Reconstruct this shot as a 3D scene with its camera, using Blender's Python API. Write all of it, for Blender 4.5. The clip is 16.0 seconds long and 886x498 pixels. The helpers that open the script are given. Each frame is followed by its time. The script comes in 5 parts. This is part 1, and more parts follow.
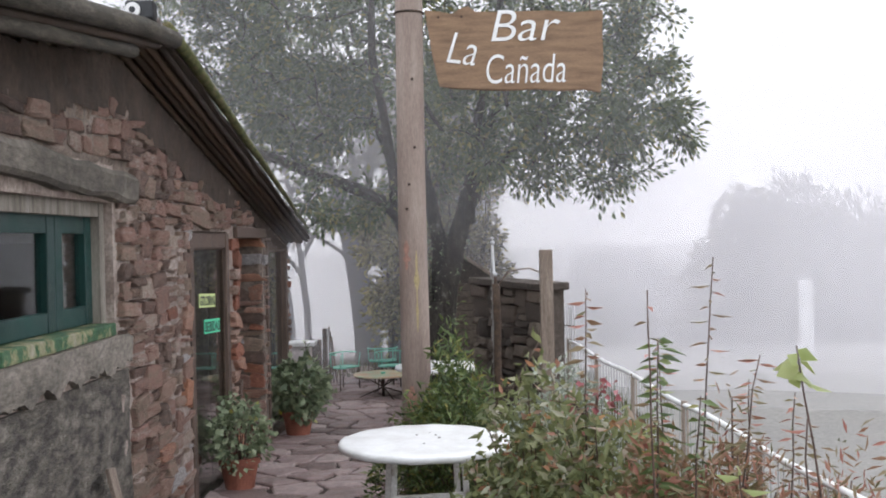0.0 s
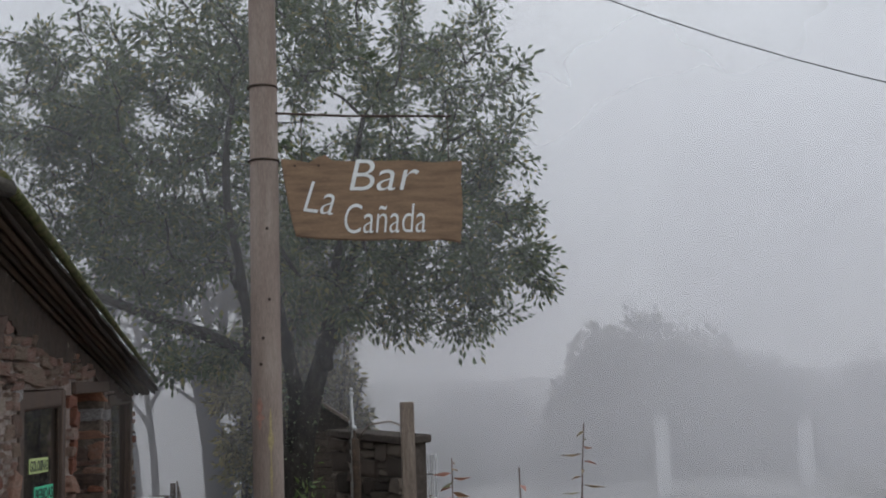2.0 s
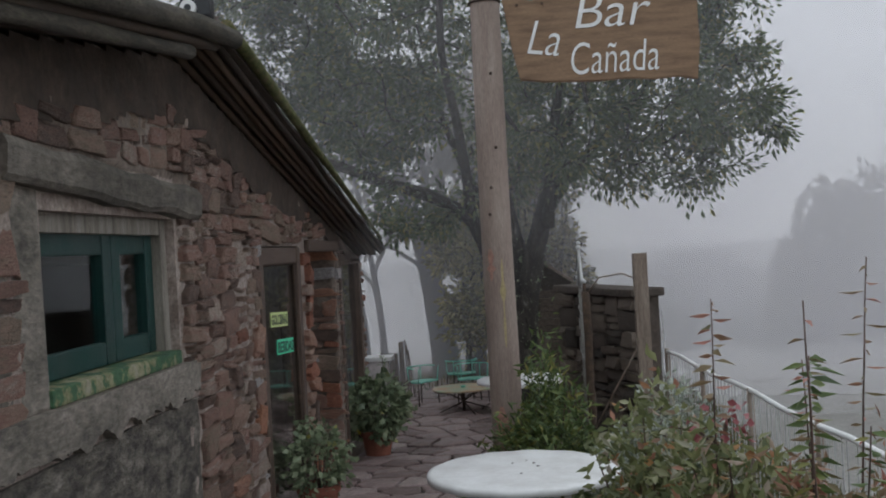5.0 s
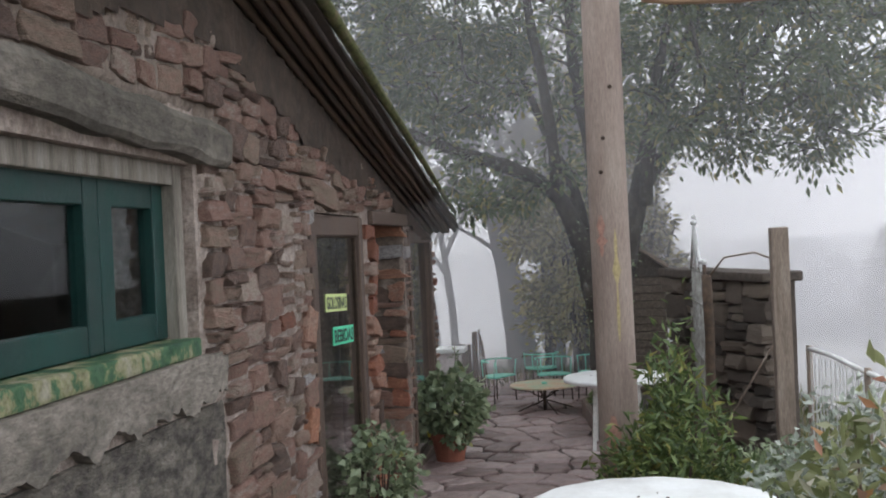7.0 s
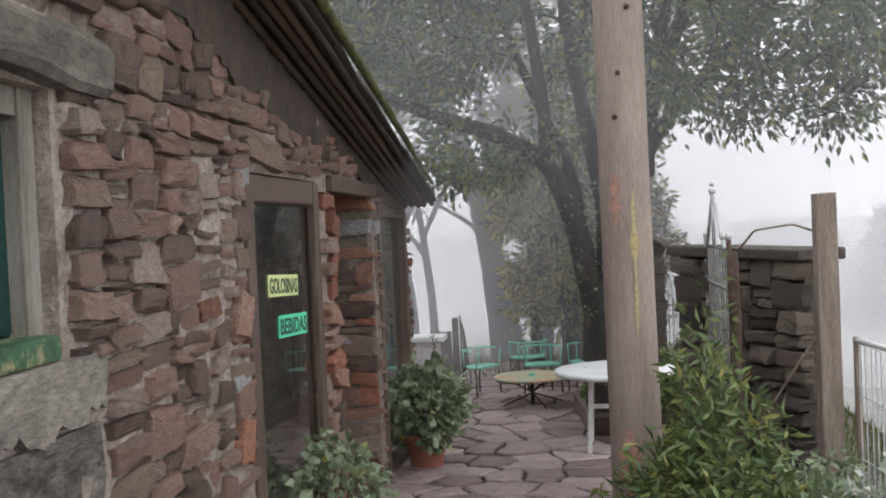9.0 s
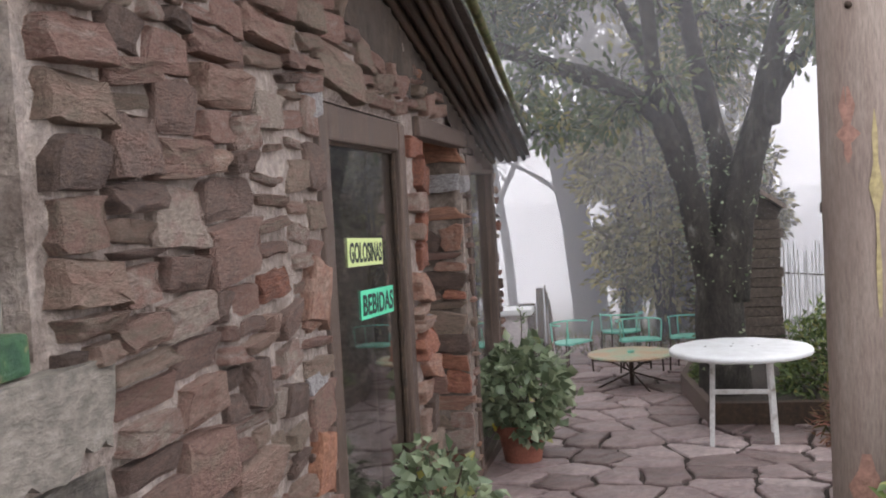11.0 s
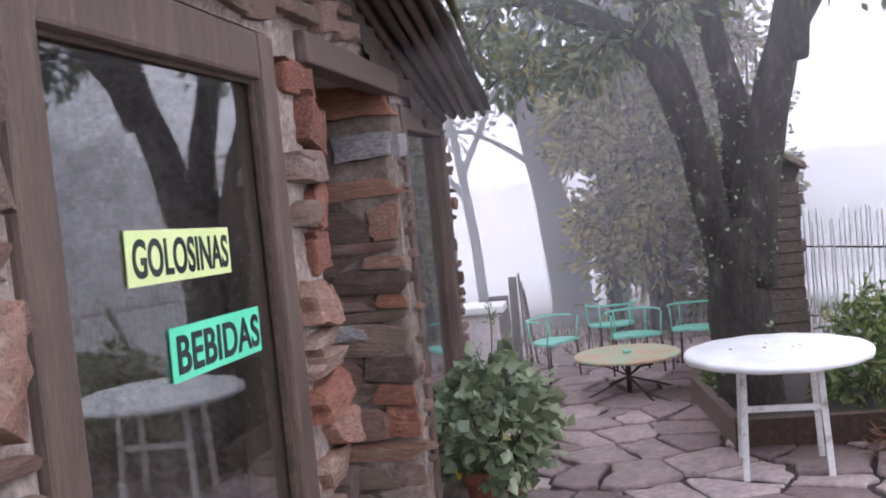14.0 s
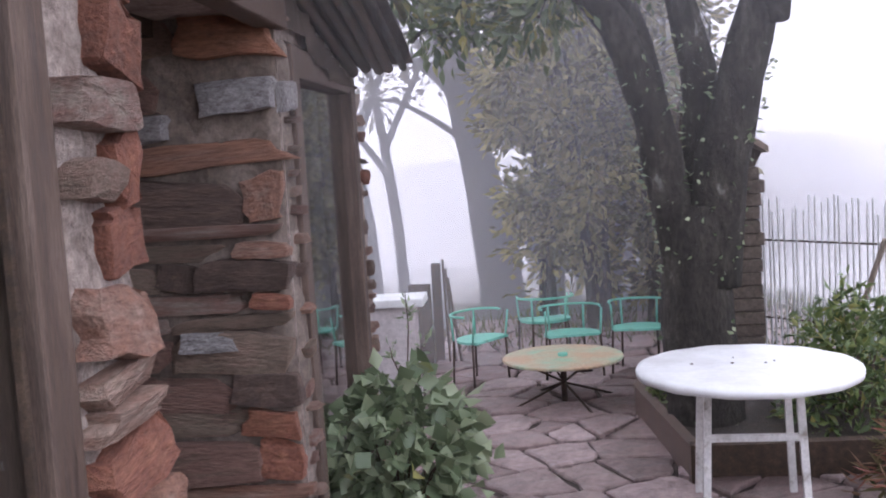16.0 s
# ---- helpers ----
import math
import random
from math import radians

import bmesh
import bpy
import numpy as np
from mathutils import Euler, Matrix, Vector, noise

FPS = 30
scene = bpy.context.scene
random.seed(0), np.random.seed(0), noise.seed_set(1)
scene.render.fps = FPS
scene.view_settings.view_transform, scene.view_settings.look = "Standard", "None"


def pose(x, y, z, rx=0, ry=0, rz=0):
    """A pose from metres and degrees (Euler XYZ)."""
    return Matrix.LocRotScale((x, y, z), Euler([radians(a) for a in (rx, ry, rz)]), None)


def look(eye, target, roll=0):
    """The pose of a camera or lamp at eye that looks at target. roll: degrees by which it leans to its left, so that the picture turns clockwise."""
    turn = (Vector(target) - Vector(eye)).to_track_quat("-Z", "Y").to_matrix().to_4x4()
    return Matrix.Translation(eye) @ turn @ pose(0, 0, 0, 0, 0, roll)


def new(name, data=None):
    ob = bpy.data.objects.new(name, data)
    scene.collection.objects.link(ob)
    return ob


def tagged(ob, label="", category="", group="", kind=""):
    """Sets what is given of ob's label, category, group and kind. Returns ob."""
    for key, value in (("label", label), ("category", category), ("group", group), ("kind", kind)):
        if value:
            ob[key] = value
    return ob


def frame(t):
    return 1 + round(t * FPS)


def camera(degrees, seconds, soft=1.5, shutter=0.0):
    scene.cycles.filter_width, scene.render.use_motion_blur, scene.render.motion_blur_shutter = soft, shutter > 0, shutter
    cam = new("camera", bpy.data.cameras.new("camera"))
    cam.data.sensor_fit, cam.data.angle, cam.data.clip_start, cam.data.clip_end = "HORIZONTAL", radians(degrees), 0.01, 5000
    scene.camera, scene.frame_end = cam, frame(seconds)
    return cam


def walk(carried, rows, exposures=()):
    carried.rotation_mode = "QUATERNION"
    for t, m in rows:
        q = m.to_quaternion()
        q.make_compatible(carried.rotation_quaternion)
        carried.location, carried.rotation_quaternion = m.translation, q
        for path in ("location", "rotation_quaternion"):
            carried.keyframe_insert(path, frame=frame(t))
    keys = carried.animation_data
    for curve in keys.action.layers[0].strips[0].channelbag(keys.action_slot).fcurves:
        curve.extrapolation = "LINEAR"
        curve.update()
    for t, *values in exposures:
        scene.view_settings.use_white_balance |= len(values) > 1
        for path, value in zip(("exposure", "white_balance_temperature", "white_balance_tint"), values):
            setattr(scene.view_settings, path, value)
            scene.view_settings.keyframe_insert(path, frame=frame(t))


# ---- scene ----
cam = camera(46.0, 16.0, soft=1.9)
METRES, EYE, TILT, LEAN, TURN = 8.0, 1.6, 0.0, 0.0, 0.0
ROWS = [
    (0.0, 0.0, 0.0, 0.0, -0.01, -0.56, 1.17),
    (0.5, -0.0003, 0.0006, 0.0054, -4.68, 1.63, 1.38),
    (1.0, -0.0004, 0.0006, 0.0102, -7.39, 3.9, 1.72),
    (1.5, -0.0013, 0.0189, 0.0166, -8.13, 5.96, 1.85),
    (2.0, 0.0013, 0.0327, 0.0162, -7.74, 6.69, 2.0),
    (2.5, 0.0016, 0.0396, 0.014, -7.29, 5.42, 2.37),
    (3.0, -0.0036, 0.0374, 0.0076, -6.98, 2.78, 2.64),
    (3.5, -0.0084, 0.0362, 0.0062, -5.99, 0.52, 2.64),
    (4.0, -0.0112, 0.0368, 0.0071, -3.65, -0.33, 2.89),
    (4.5, -0.0145, 0.05, 0.0041, 0.02, -0.11, 2.91),
    (5.0, -0.0155, 0.0746, 0.0018, 3.76, -0.05, 3.16),
    (7.5, -0.0542, 0.2984, -0.0168, 7.48, -0.64, 2.57),
    (8.0, -0.0563, 0.3351, -0.0188, 5.77, -1.1, 2.38),
    (10.5, -0.0946, 0.5223, -0.0304, 8.55, -1.72, 2.86),
    (11.0, -0.1152, 0.5597, -0.0323, 9.63, -2.92, 3.08),
    (11.5, -0.1284, 0.6015, -0.0361, 12.5, -3.41, 3.83),
    (12.0, -0.1236, 0.6338, -0.0365, 13.41, -3.73, 4.11),
    (12.5, -0.1268, 0.6722, -0.0371, 8.82, -3.42, 3.9),
    (13.0, -0.1259, 0.7204, -0.0401, 6.53, -3.28, 4.92),
    (13.5, -0.1271, 0.767, -0.0411, 8.87, -3.38, 5.34),
    (14.0, -0.1315, 0.8032, -0.0447, 8.02, -3.91, 5.56),
    (14.5, -0.1348, 0.8421, -0.0446, 5.79, -3.92, 5.42),
    (15.0, -0.1325, 0.8841, -0.0473, 5.72, -3.36, 5.27),
    (15.5, -0.1308, 0.9206, -0.0498, 5.73, -4.29, 4.86),
    (16.0, -0.1387, 0.9467, -0.0512, 4.21, -5.43, 3.49),
]
EXPOSURES = [(0.0, 0.3, 6450, 8), (0.7, 0.1, 6400, 7), (1.5, -0.68, 6350, 5), (3.5, -1.0, 6300, 4), (5.0, -0.72, 6300, 4), (7.5, 0.3, 6450, 5),
             (10.5, 0.5, 6600, 8), (11.5, 0.84, 6480, 12), (12.5, 1.0, 6130, 15), (16.0, 0.86, 6050, 18)]
walk(cam, [(t, pose(0, 0, EYE, TILT, LEAN, TURN) @ pose(METRES * x, METRES * y, METRES * z, 90 + pitch, roll, yaw)) for t, x, y, z, yaw, pitch, roll in ROWS], EXPOSURES)

# ---- world and light: thick daylight fog ----
world = bpy.data.worlds.new("foggy_sky")
scene.world = world
world.use_nodes = True
wn, wl = world.node_tree.nodes, world.node_tree.links
sky = wn.new("ShaderNodeTexSky")
sky.sky_type, sky.sun_disc, sky.sun_elevation, sky.sun_rotation = "NISHITA", False, radians(37), radians(15)
sky_gain = wn.new("ShaderNodeVectorMath")
sky_gain.operation = "SCALE"
sky_gain.inputs["Scale"].default_value = 0.12
cloud = wn.new("ShaderNodeMix")
cloud.data_type = "RGBA"
cloud.inputs["Factor"].default_value = 0.86
cloud.inputs["B"].default_value = (1.75, 1.80, 1.92, 1)
wl.new(sky.outputs["Color"], sky_gain.inputs[0])
wl.new(sky_gain.outputs["Vector"], cloud.inputs["A"])
wl.new(cloud.outputs["Result"], wn["Background"].inputs["Color"])
wn["Background"].inputs["Strength"].default_value = 1.0

sun = new("sun", bpy.data.lights.new("sun", "SUN"))
sun.data.energy, sun.data.angle, sun.data.color = 0.8, radians(40), (1.0, 0.97, 0.93)
sun.matrix_world = look((5, 26, 15), (0, 8, 0))

# ---- helpers for building ----
def thing(name, label, category, loc=(0, 0, 0), group="", kind="", rz=0):
    ob = new(name)
    ob.empty_display_size = 0.1
    ob.location = loc
    ob.rotation_euler = (0, 0, radians(rz))
    return tagged(ob, label, category, group, kind)


def as_mesh(name, bm, material, smooth=False):
    me = bpy.data.meshes.new(name)
    bm.to_mesh(me)
    bm.free()
    if smooth:
        me.shade_smooth()
    if material:
        me.materials.append(material)
    return me


def part(name, bm, material, parent=None, label="", smooth=False):
    ob = new(name, as_mesh(name, bm, material, smooth))
    if parent:
        ob.parent = parent
    if label:
        ob["label"] = label
    return ob


def box(bm, x0, x1, y0, y1, z0, z1, bevel=0.0):
    m = Matrix.LocRotScale(((x0 + x1) / 2, (y0 + y1) / 2, (z0 + z1) / 2), None, (x1 - x0, y1 - y0, z1 - z0))
    vs = bmesh.ops.create_cube(bm, size=1, matrix=m)["verts"]
    if bevel:
        es = list({e for v in vs for e in v.link_edges})
        bmesh.ops.bevel(bm, geom=es, offset=bevel, segments=2, affect="EDGES", profile=0.6)
    return bm


def tube(bm, pts, radii, seg=8, closed=False, caps=True):
    pts = [Vector(p) for p in pts]
    n = len(pts)
    if not hasattr(radii, "__len__"):
        radii = [radii] * n
    radii = [float(r) for r in radii]
    rings, side = [], None
    for i, p in enumerate(pts):
        a = pts[i - 1] if (i or closed) else p
        b = pts[(i + 1) % n] if (i < n - 1 or closed) else p
        d = (b - a).normalized()
        if side is None:
            side = d.orthogonal().normalized()
        side = (side - d * side.dot(d)).normalized()
        up = d.cross(side)
        rings.append([bm.verts.new(p + radii[i] * (math.cos(2 * math.pi * k / seg) * side + math.sin(2 * math.pi * k / seg) * up)) for k in range(seg)])
    for i in range(n if closed else n - 1):
        r, s = rings[i], rings[(i + 1) % n]
        for k in range(seg):
            bm.faces.new((r[k], r[(k + 1) % seg], s[(k + 1) % seg], s[k]))
    if caps and not closed:
        bm.faces.new(rings[0][::-1])
        bm.faces.new(rings[-1])
    return bm


def disc(bm, r, z0, z1, seg=48, bevel=0.01, cx=0, cy=0):
    prof = [(r - bevel, z0), (r, z0 + bevel), (r, z1 - bevel), (r - bevel, z1)]
    rings = [[bm.verts.new((cx + q * math.cos(2 * math.pi * k / seg), cy + q * math.sin(2 * math.pi * k / seg), z)) for k in range(seg)] for q, z in prof]
    for a, b in zip(rings, rings[1:]):
        for k in range(seg):
            bm.faces.new((a[k], a[(k + 1) % seg], b[(k + 1) % seg], b[k]))
    bm.faces.new(rings[0][::-1])
    bm.faces.new(rings[-1])
    return bm


def roughen(bm, amount, scale=4.0, seed=0.0):
    for v in bm.verts:
        v.co += amount * noise.noise_vector(v.co * scale + Vector((seed, seed, seed)))
    return bm


# ---- materials ----
def mat(name, cols, rough=0.8, scale=6.0, bump=0.3, bscale=45.0, metal=0.0, stretch=(1, 1, 1), pick="", grain=0.35, jitter=0.0, spec=0.5, wet=0.0, dist=0.02):
    """cols: (position, rgb) stops of the large variation; pick: which random drives the hue of a piece ('object', 'island')."""
    m = bpy.data.materials.new(name)
    m.use_nodes = True
    n, l = m.node_tree.nodes, m.node_tree.links
    bsdf = n["Principled BSDF"]
    co, mp = n.new("ShaderNodeTexCoord"), n.new("ShaderNodeMapping")
    mp.inputs["Scale"].default_value = stretch
    l.new(co.outputs["Object"], mp.inputs["Vector"])
    big, fine = n.new("ShaderNodeTexNoise"), n.new("ShaderNodeTexNoise")
    big.inputs["Scale"].default_value, big.inputs["Detail"].default_value, big.inputs["Roughness"].default_value = scale, 5, 0.62
    fine.inputs["Scale"].default_value, fine.inputs["Detail"].default_value, fine.inputs["Roughness"].default_value = bscale, 6, 0.7
    l.new(mp.outputs["Vector"], big.inputs["Vector"])
    l.new(mp.outputs["Vector"], fine.inputs["Vector"])
    ramp = n.new("ShaderNodeValToRGB")
    while len(ramp.color_ramp.elements) < len(cols):
        ramp.color_ramp.elements.new(0.5)
    for e, (p, c) in zip(ramp.color_ramp.elements, cols):
        e.position, e.color = p, (*c, 1)
    if pick:
        if pick == "object":
            src = n.new("ShaderNodeObjectInfo").outputs["Random"]
        else:
            src = n.new("ShaderNodeNewGeometry").outputs["Random Per Island"]
        mix = n.new("ShaderNodeMath")
        mix.operation = "MULTIPLY_ADD"
        sub = n.new("ShaderNodeMath")
        sub.operation = "SUBTRACT"
        sub.inputs[1].default_value = 0.5
        l.new(big.outputs["Fac"], sub.inputs[0])
        l.new(sub.outputs[0], mix.inputs[0])
        mix.inputs[1].default_value = jitter
        l.new(src, mix.inputs[2])
        l.new(mix.outputs[0], ramp.inputs["Fac"])
    else:
        l.new(big.outputs["Fac"], ramp.inputs["Fac"])
    hsv = n.new("ShaderNodeHueSaturation")
    span = n.new("ShaderNodeMapRange")
    span.inputs["From Min"].default_value, span.inputs["From Max"].default_value = 0.3, 0.7
    span.inputs["To Min"].default_value, span.inputs["To Max"].default_value = 1 - grain, 1 + grain
    l.new(fine.outputs["Fac"], span.inputs["Value"])
    l.new(span.outputs["Result"], hsv.inputs["Value"])
    l.new(ramp.outputs["Color"], hsv.inputs["Color"])
    l.new(hsv.outputs["Color"], bsdf.inputs["Base Color"])
    rr = n.new("ShaderNodeMapRange")
    rr.inputs["From Min"].default_value, rr.inputs["From Max"].default_value = 0.3, 0.7
    rr.inputs["To Min"].default_value, rr.inputs["To Max"].default_value = max(rough - 0.12 - wet, 0.03), min(rough + 0.1, 1)
    l.new(big.outputs["Fac"], rr.inputs["Value"])
    l.new(rr.outputs["Result"], bsdf.inputs["Roughness"])
    bsdf.inputs["Metallic"].default_value = metal
    bsdf.inputs["Specular IOR Level"].default_value = spec
    if bump:
        b = n.new("ShaderNodeBump")
        b.inputs["Strength"].default_value, b.inputs["Distance"].default_value = bump, dist
        l.new(fine.outputs["Fac"], b.inputs["Height"])
        l.new(b.outputs["Normal"], bsdf.inputs["Normal"])
    return m


def leaf_mat(name, cols, rough=0.45, through_light=0.25):
    m = bpy.data.materials.new(name)
    m.use_nodes = True
    n, l = m.node_tree.nodes, m.node_tree.links
    bsdf, out = n["Principled BSDF"], n["Material Output"]
    ramp = n.new("ShaderNodeValToRGB")
    while len(ramp.color_ramp.elements) < len(cols):
        ramp.color_ramp.elements.new(0.5)
    for e, (p, c) in zip(ramp.color_ramp.elements, cols):
        e.position, e.color = p, (*c, 1)
    l.new(n.new("ShaderNodeNewGeometry").outputs["Random Per Island"], ramp.inputs["Fac"])
    l.new(ramp.outputs["Color"], bsdf.inputs["Base Color"])
    bsdf.inputs["Roughness"].default_value = rough
    tr, mx = n.new("ShaderNodeBsdfTranslucent"), n.new("ShaderNodeMixShader")
    l.new(ramp.outputs["Color"], tr.inputs["Color"])
    mx.inputs[0].default_value = through_light
    l.new(bsdf.outputs[0], mx.inputs[1])
    l.new(tr.outputs[0], mx.inputs[2])
    l.new(mx.outputs[0], out.inputs["Surface"])
    return m


def glass_mat(name, tint, ior=1.5, rough=0.015):
    m = bpy.data.materials.new(name)
    m.use_nodes = True
    b = m.node_tree.nodes["Principled BSDF"]
    b.inputs["Base Color"].default_value = (*tint, 1)
    b.inputs["Roughness"].default_value = rough
    b.inputs["Transmission Weight"].default_value = 1.0
    b.inputs["IOR"].default_value = ior
    return m


STONE = mat("rubble_stone", [(0.0, (0.155, 0.105, 0.085)), (0.18, (0.25, 0.163, 0.132)), (0.36, (0.33, 0.188, 0.15)), (0.52, (0.29, 0.22, 0.168)), (0.68, (0.40, 0.265, 0.208)), (0.84, (0.355, 0.195, 0.158)), (1.0, (0.46, 0.365, 0.305))],
            rough=0.86, scale=3, bscale=15, bump=1.0, pick="object", jitter=0.5, grain=0.36, stretch=(0.6, 0.9, 1.3), dist=0.03)
STONE_RED = mat("red_jamb_stone", [(0.0, (0.18, 0.08, 0.055)), (0.3, (0.33, 0.13, 0.085)), (0.55, (0.44, 0.21, 0.13)), (0.75, (0.35, 0.19, 0.14)), (1.0, (0.48, 0.36, 0.29))],
                rough=0.86, scale=3, bscale=9, bump=0.9, pick="object", jitter=0.6, grain=0.38, stretch=(0.6, 0.9, 1.35), dist=0.03)
WHITE_STONE = mat("white_quartz", [(0.3, (0.20, 0.16, 0.155)), (0.5, (0.42, 0.385, 0.38)), (0.7, (0.60, 0.57, 0.57))], rough=0.7, scale=9, bscale=40, bump=0.8)
MORTAR = mat("lime_mortar", [(0.28, (0.22, 0.165, 0.14)), (0.5, (0.39, 0.31, 0.27)), (0.72, (0.52, 0.435, 0.39))], rough=0.95, scale=9, bscale=40, bump=1.0, grain=0.4, dist=0.02)
# brown mortar, darkened further for shade in the recess and below the eaves
SHADED_BROWN_MORTAR = mat("shaded_brown_mortar", [(0.28, (0.11, 0.08, 0.066)), (0.5, (0.22, 0.17, 0.14)), (0.72, (0.34, 0.275, 0.24))], rough=0.95, scale=6, bscale=30, bump=0.7, grain=0.4, dist=0.02)
# mud brown taken well down to carry the shade below the overhang
MUD = mat("mud_plaster_with_eave_shade", [(0.25, (0.035, 0.024, 0.018)), (0.5, (0.065, 0.045, 0.034)), (0.75, (0.11, 0.08, 0.062))], rough=0.95, scale=4, bscale=20, bump=0.6, grain=0.35, dist=0.02)
LICHEN_CEMENT = mat("dark_lichened_cement", [(0.36, (0.05, 0.044, 0.038)), (0.45, (0.11, 0.095, 0.082)), (0.55, (0.165, 0.142, 0.12)), (0.68, (0.26, 0.23, 0.20))], rough=0.95, scale=11, bscale=34, bump=1.0, grain=0.5, stretch=(1, 0.5, 1.1), dist=0.03)
CEMENT = mat("weathered_cement", [(0.3, (0.08, 0.07, 0.06)), (0.45, (0.18, 0.155, 0.13)), (0.62, (0.25, 0.215, 0.185)), (0.8, (0.34, 0.30, 0.26))], rough=0.93, scale=4.5, bscale=36, bump=0.7, grain=0.4, stretch=(1, 0.45, 1), dist=0.02)
LINTEL_CEMENT = mat("cement_on_old_timber", [(0.3, (0.07, 0.06, 0.05)), (0.5, (0.14, 0.12, 0.10)), (0.75, (0.24, 0.21, 0.18))], rough=0.93, scale=4, bscale=28, bump=0.8, grain=0.45, stretch=(1, 0.5, 1), dist=0.02)
EAVE_LOG = mat("damp_mossy_eave_log", [(0.3, (0.025, 0.022, 0.015)), (0.48, (0.055, 0.045, 0.034)), (0.62, (0.095, 0.08, 0.062)), (0.8, (0.07, 0.08, 0.03))], rough=0.9, scale=5, bscale=40, bump=0.7, stretch=(3, 0.6, 3), grain=0.45)
BARE_WOOD = mat("bare_pale_frame_wood", [(0.3, (0.13, 0.108, 0.088)), (0.52, (0.27, 0.235, 0.20)), (0.8, (0.40, 0.365, 0.325))], rough=0.85, scale=4, bscale=50, bump=0.5, stretch=(5, 5, 0.5), grain=0.35)
CHIPPED = mat("chipped_green_and_cream_paint", [(0.34, (0.02, 0.065, 0.035)), (0.48, (0.05, 0.12, 0.055)), (0.54, (0.22, 0.21, 0.11)), (0.66, (0.33, 0.30, 0.23))], rough=0.7, scale=9, bscale=40, bump=0.4, grain=0.3)
FRAME_WOOD = mat("brown_frame_wood", [(0.3, (0.065, 0.043, 0.034)), (0.55, (0.125, 0.082, 0.062)), (0.8, (0.21, 0.15, 0.12))], rough=0.6, scale=5, bscale=60, bump=0.35, stretch=(6, 6, 0.6), grain=0.4)
OLD_WOOD = mat("grey_weathered_wood", [(0.3, (0.15, 0.11, 0.085)), (0.55, (0.27, 0.21, 0.17)), (0.8, (0.36, 0.30, 0.26))], rough=0.88, scale=4, bscale=50, bump=0.5, stretch=(5, 5, 0.5), grain=0.4)
POLE_WOOD = mat("pinkish_pole_wood", [(0.25, (0.17, 0.12, 0.10)), (0.45, (0.28, 0.21, 0.18)), (0.6, (0.325, 0.255, 0.22)), (0.8, (0.39, 0.325, 0.285))], rough=0.85, scale=3, bscale=45, bump=0.35, stretch=(3, 3, 0.5), grain=0.25)
DARK_WOOD = mat("dark_roof_wood", [(0.3, (0.035, 0.022, 0.015)), (0.55, (0.08, 0.05, 0.033)), (0.8, (0.15, 0.10, 0.07))], rough=0.8, scale=5, bscale=50, bump=0.4, stretch=(5, 0.6, 5), grain=0.4)
CANE = mat("roof_cane", [(0.3, (0.035, 0.022, 0.015)), (0.55, (0.085, 0.054, 0.035)), (0.8, (0.16, 0.105, 0.07))], rough=0.65, scale=4, bscale=55, bump=0.3, stretch=(6, 0.7, 6), pick="object", jitter=0.6, grain=0.35)
MOSS = mat("mossy_verge", [(0.3, (0.05, 0.055, 0.02)), (0.5, (0.13, 0.14, 0.045)), (0.7, (0.20, 0.15, 0.09))], rough=0.95, scale=12, bscale=70, bump=1.0, grain=0.5)
GREEN_PAINT = mat("green_window_paint", [(0.3, (0.004, 0.028, 0.025)), (0.6, (0.006, 0.045, 0.038)), (0.8, (0.014, 0.07, 0.056))], rough=0.45, scale=4, bscale=60, bump=0.15, grain=0.25)
GLASS = glass_mat("window_glass", (0.92, 0.95, 0.95))
DUSTY_GLASS = glass_mat("dusty_window_glass", (0.80, 0.86, 0.85), 1.24, 0.04)
# plaster near black: the room's indoor shade is put into its colour
INSIDE = mat("room_plaster_with_shade", [(0.3, (0.022, 0.02, 0.018)), (0.7, (0.04, 0.036, 0.032))], rough=0.9, scale=2, bump=0.1)
SIGN_WOOD = mat("sign_board_wood", [(0.3, (0.15, 0.085, 0.047)), (0.5, (0.24, 0.145, 0.085)), (0.75, (0.32, 0.205, 0.125))], rough=0.65, scale=4, bscale=45, bump=0.3, stretch=(0.8, 6, 6), grain=0.3)
WHITE_PAINT = mat("white_paint", [(0.3, (0.70, 0.68, 0.67)), (0.55, (0.82, 0.81, 0.81)), (0.8, (0.88, 0.87, 0.88))], rough=0.45, scale=5, bscale=25, bump=0.05, grain=0.06)
LEG_PAINT = mat("flaking_white_leg_paint", [(0.3, (0.33, 0.28, 0.24)), (0.45, (0.66, 0.64, 0.62)), (0.8, (0.78, 0.76, 0.75))], rough=0.6, scale=14, bscale=60, bump=0.25, grain=0.2)
MINT = mat("mint_green_metal", [(0.25, (0.16, 0.20, 0.13)), (0.42, (0.17, 0.47, 0.36)), (0.7, (0.25, 0.60, 0.48))], rough=0.45, scale=10, bscale=60, bump=0.1, grain=0.15)
MINT_TOP = mat("worn_mint_table_top", [(0.30, (0.20, 0.44, 0.31)), (0.42, (0.42, 0.40, 0.27)), (0.58, (0.50, 0.34, 0.22))], rough=0.5, scale=3.2, bscale=45, bump=0.15, grain=0.25)
RUST = mat("rusty_iron", [(0.3, (0.04, 0.028, 0.022)), (0.6, (0.09, 0.06, 0.045)), (0.8, (0.15, 0.08, 0.05))], rough=0.75, scale=14, bump=0.3, metal=0.5)
